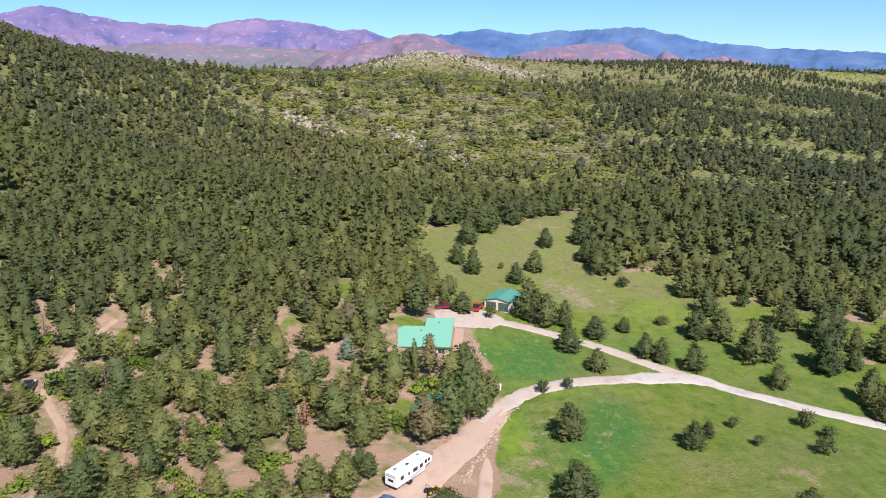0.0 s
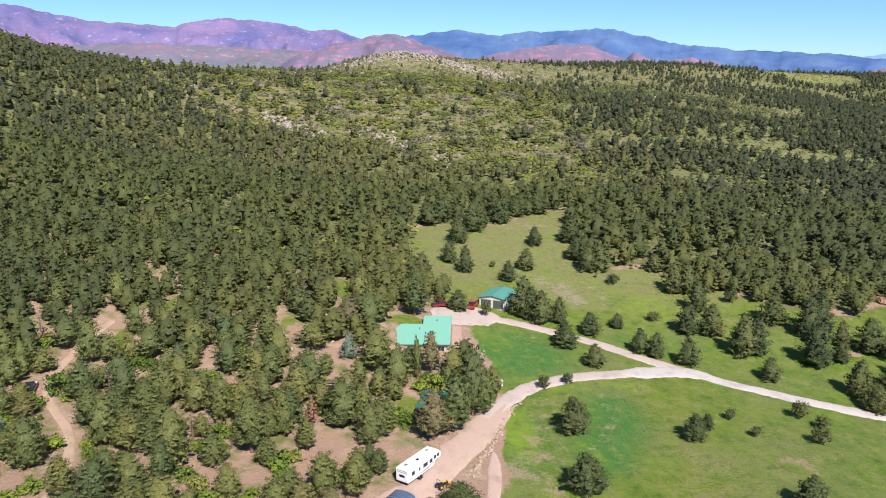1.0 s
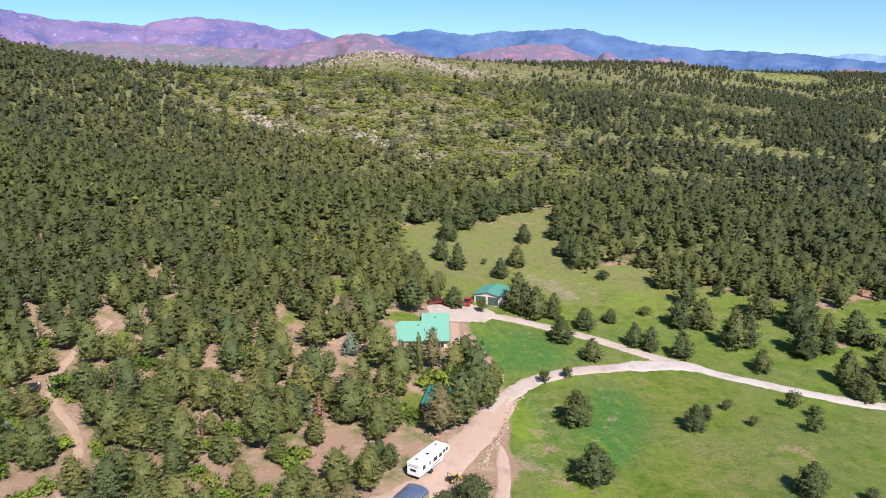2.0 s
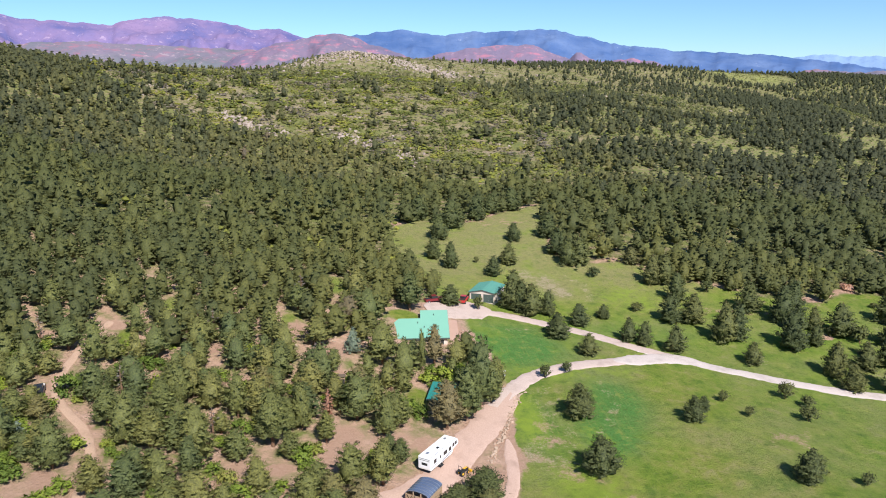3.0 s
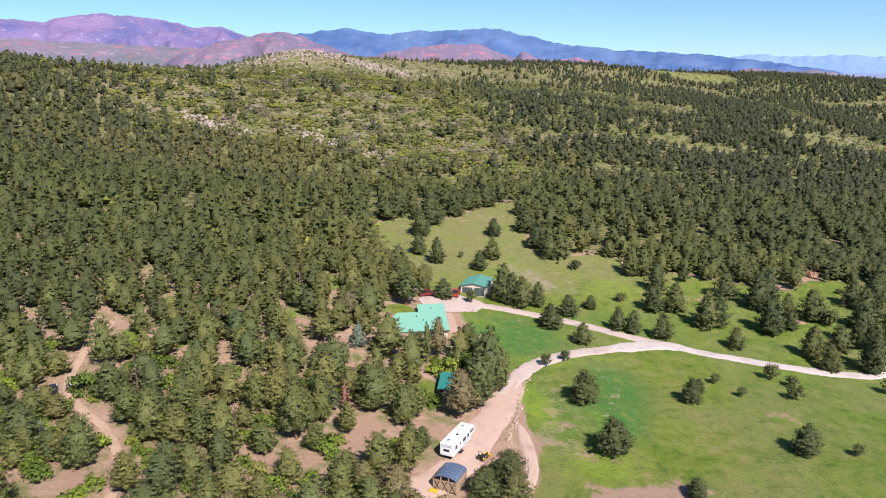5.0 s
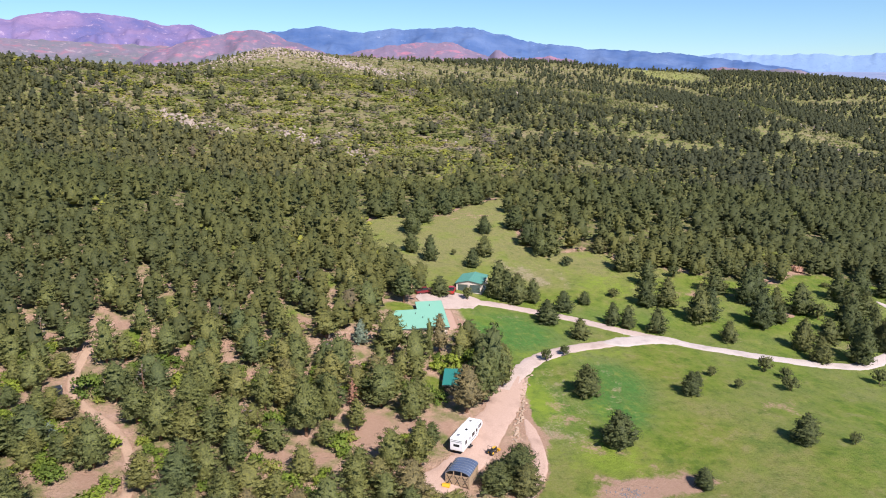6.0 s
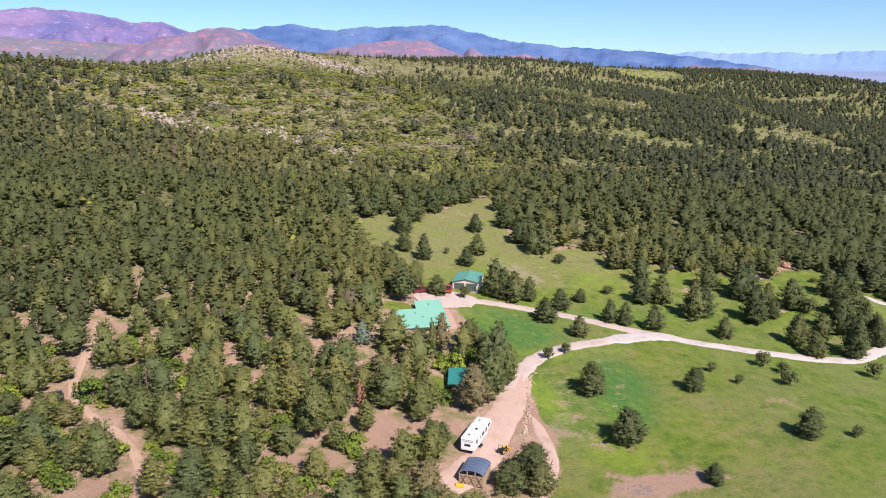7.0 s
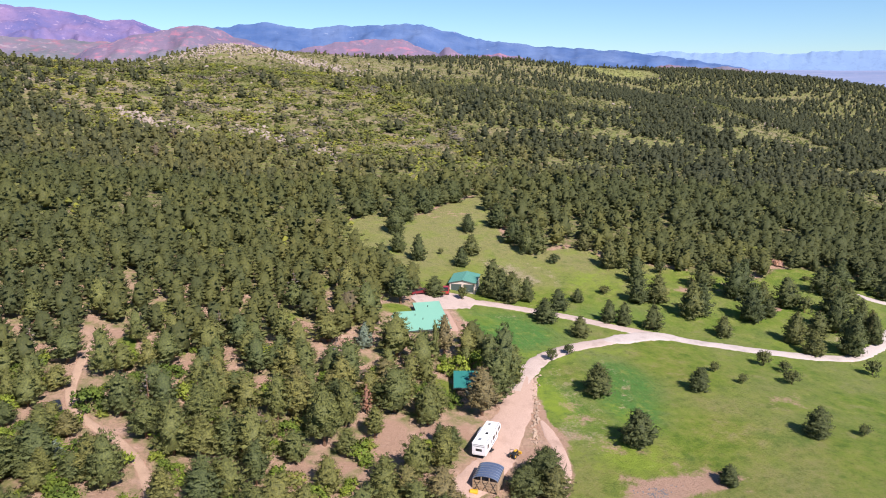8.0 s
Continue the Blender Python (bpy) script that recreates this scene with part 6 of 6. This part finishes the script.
# blue spruce and dead pine in the yard
spruce = tree_proto("spruce_tree", 35, 6.2, 2.5, 0.15, SPRUCE, "young blue-grey spruce on bare ground", puffs=120, per=24, size=0.15, point=0.9, knob=0.19)
spruce.matrix_basis = pose(-20.7, 149.5, ground_z(-20.7, 149.5))
dead = tree_proto("dead_pine_tree", 36, 6.3, 1.35, 0.8, DEADLEAF, "dead rust-red pine among green pines", puffs=34, per=16, point=0.7, knob=0.3, core=0.3)
dead.matrix_basis = pose(-25, 124.2, ground_z(-25, 124.2))

snag = tree_proto("dead_tree", 37, 7, 1.6, 2.5, SAGE_NEAR, "bare grey dead tree among pines", puffs=14, per=8, size=0.16, knob=0.2, core=0)
for x, y, h in ((-33, 172, 8), (-62, 128, 7), (-44, 116.5, 6), (-84, 149, 6), (-28, 140, 7), (-50, 152, 7), (-13, 136.5, 6)):
    plant(snag, x, y, h)
for ob in (*snag.children, snag):
    bpy.data.objects.remove(ob)


# ---- rocks ----
def rock_tris(r, sx, sy, sz):
    bm = bmesh.new()
    for _ in range(13):
        v = Vector(r.normal(size=3)).normalized()
        v = Vector([math.copysign(abs(c) ** 0.7, c) for c in v])
        bm.verts.new((v.x * sx, v.y * sy, v.z * sz))
    got = bmesh.ops.convex_hull(bm, input=bm.verts)
    loose = [v for v in bm.verts if not v.link_faces]
    bmesh.ops.delete(bm, geom=loose, context="VERTS")
    return bm


r = np.random.default_rng(91)
boulder_kinds = []
for k in range(6):
    bm = rock_tris(r, 0.6, 0.5, 0.42)
    me = bpy.data.meshes.new("boulder")
    bmesh.ops.recalc_face_normals(bm, faces=bm.faces)
    bm.to_mesh(me)
    bm.free()
    me.materials.append(ROCK)
    boulder_kinds.append(me)


def boulder(x, y, size, label, group=""):
    ob = tagged(new("boulder", boulder_kinds[int(r.integers(6))]), label, "boulder", group)
    ob.matrix_basis = pose(x, y, ground_z(x, y) + 0.18 * size, r.uniform(-12, 12), r.uniform(-12, 12), r.uniform(0, 360)) @ Matrix.Diagonal((size, size, size * r.uniform(0.7, 1.1), 1))


RUBBLE = varied_material("tan_rubble", (0.33, 0.235, 0.165), (0.52, 0.39, 0.285), 1.2, 0.95, bmp=0.4, dist=0.1)
for me in boulder_kinds:
    me.materials[0] = RUBBLE
wall_line = smooth_line([(13.6, 136.4), (11.8, 132.8), (10.1, 128.8), (8.4, 124.2), (6.6, 120.6), (4.9, 116.5), (2.9, 112.4)], 0.13)
for q in wall_line:
    boulder(q[0] + r.normal() * 0.4, q[1] + r.normal() * 0.3, r.uniform(0.18, 0.5) if r.uniform() < 0.85 else r.uniform(0.5, 0.8), "tan sandstone boulder edging the dirt lot", "boulders along the dirt lot")
for k in range(34):
    boulder(-26 + r.normal() * 3.6, 156.5 + r.normal() * 3.2, r.uniform(0.3, 0.85), "pale tan boulder in the yard", "boulders in the yard")
for k in range(46):
    u = r.uniform()
    boulder(5.4 + 3.6 * u + r.normal() * 0.8, 166 - 15 * u + r.normal() * 1.2, r.uniform(0.2, 0.6), "pale tan boulder on the slope by the house", "boulders by the house")

tmpl = []
for k in range(8):
    bm = rock_tris(r, 1, 0.8, 1.0)
    bmesh.ops.triangulate(bm, faces=bm.faces)
    tmpl.append(np.array([v.co[:] for f in bm.faces for v in f.verts]))
    bm.free()


def outcrop(name, label, xs, ys, sizes, kind=""):
    n = len(xs)
    z = land(xs, ys)
    vs = []
    for k in range(n):
        t = tmpl[k % 8]
        a = r.uniform(0, 6.283)
        c, q = math.cos(a), math.sin(a)
        s = sizes[k]
        V = np.stack([(t[:, 0] * c - t[:, 1] * q) * s + xs[k], (t[:, 0] * q + t[:, 1] * c) * s + ys[k], t[:, 2] * s * r.uniform(0.6, 1.1) + z[k] + 0.25 * s], 1)
        vs.append(V)
    return tagged(new(name, tri_mesh(name, np.concatenate(vs), ROCK)), label, "rocks", kind=kind)


LEDGES = [((-108, 506), (-68, 472), 80, 2.1), ((-32, 482), (-10, 456), 50, 1.9), ((-30, 526), (-10, 518), 22, 1.2), ((6, 444), (11, 398), 40, 1.6), ((-95, 536), (-60, 541), 30, 1.2),
          ((-170, 546), (-150, 560), 20, 1.4), ((-85, 1000), (-40, 1030), 90, 2.8), ((-45, 1030), (22, 1036), 110, 3.2), ((25, 1020), (75, 972), 110, 2.8), ((70, 975), (104, 915), 90, 2.6),
          ((-125, 1050), (-100, 1040), 30, 2.2), ((-140, 578), (-118, 590), 26, 1.3), ((413, 533), (428, 506), 44, 2.0), ((455, 652), (508, 644), 50, 2.2), ((385, 1000), (490, 980), 60, 2.0), ((430, 715), (450, 705), 24, 1.6)]
for (ax, ay), (bx_, by_), n, s in LEDGES:
    n, s = int(n * 1.8), s * 0.68
    u = r.uniform(0, 1, n)
    wide = 2.4 * s if s < 1.7 else 11.0
    outcrop("rock_outcrop", "pale sandstone ledge breaking through scrub", ax + (bx_ - ax) * u + r.normal(size=n) * wide, ay + (by_ - ay) * u + r.normal(size=n) * wide * 1.8, s * r.uniform(0.4, 1.25, n), "stuff")
xs, ys = scatter(11, -200, 160, 405, 640, r)
ok = (poly_dist(SCRUB, xs, ys) > 0) & (r.uniform(size=len(xs)) < 0.55)
outcrop("hillside_stones", "scattered pale stones on the scrub hillside", xs[ok], ys[ok], r.uniform(0.3, 1.2, ok.sum()), "stuff")
xs, ys = scatter(24, -160, 700, 640, 1200, r)
ok = r.uniform(size=len(xs)) < 0.4
outcrop("mesa_stones", "scattered pale stones on the far mesa", xs[ok], ys[ok], r.uniform(0.7, 2.4, ok.sum()), "stuff")

# ash heap on the burnt patch, utility post, gate posts
bx0, by0 = 16.6, 94.6
tagged(outcrop("ash_heap", "grey ash and charred wood on bare soil", bx0 + r.normal(size=110) * 1.7, by0 + r.normal(size=110) * 0.8, r.uniform(0.05, 0.18, 110)), category="ash heap", kind="stuff")
ash = bpy.data.objects["ash_heap"]
ash.data.materials[0] = varied_material("grey_ash", (0.10, 0.095, 0.095), (0.36, 0.34, 0.33), 2.0, 0.95)
post = tagged(new("utility_post"), "short white utility post at the lawn edge", "post")
post.matrix_basis = pose(11.5, 143.8, ground_z(11.5, 143.8))
part("pedestal", box(-0.14, 0.14, -0.14, 0.14, -0.2, 1.1, 0.03), WHITE, post)
part("cap", box(-0.17, 0.17, -0.17, 0.17, 1.1, 1.2, 0.03), WHITE, post)
box2 = tagged(new("utility_box"), "low white utility box at the lawn edge", "box")
box2.matrix_basis = pose(10.7, 144.8, ground_z(10.7, 144.8))
part("cabinet", box(-0.3, 0.3, -0.25, 0.25, -0.1, 0.6, 0.04), WHITE, box2)
part("lid", box(-0.33, 0.33, -0.28, 0.28, 0.6, 0.67, 0.02), WHITE, box2)
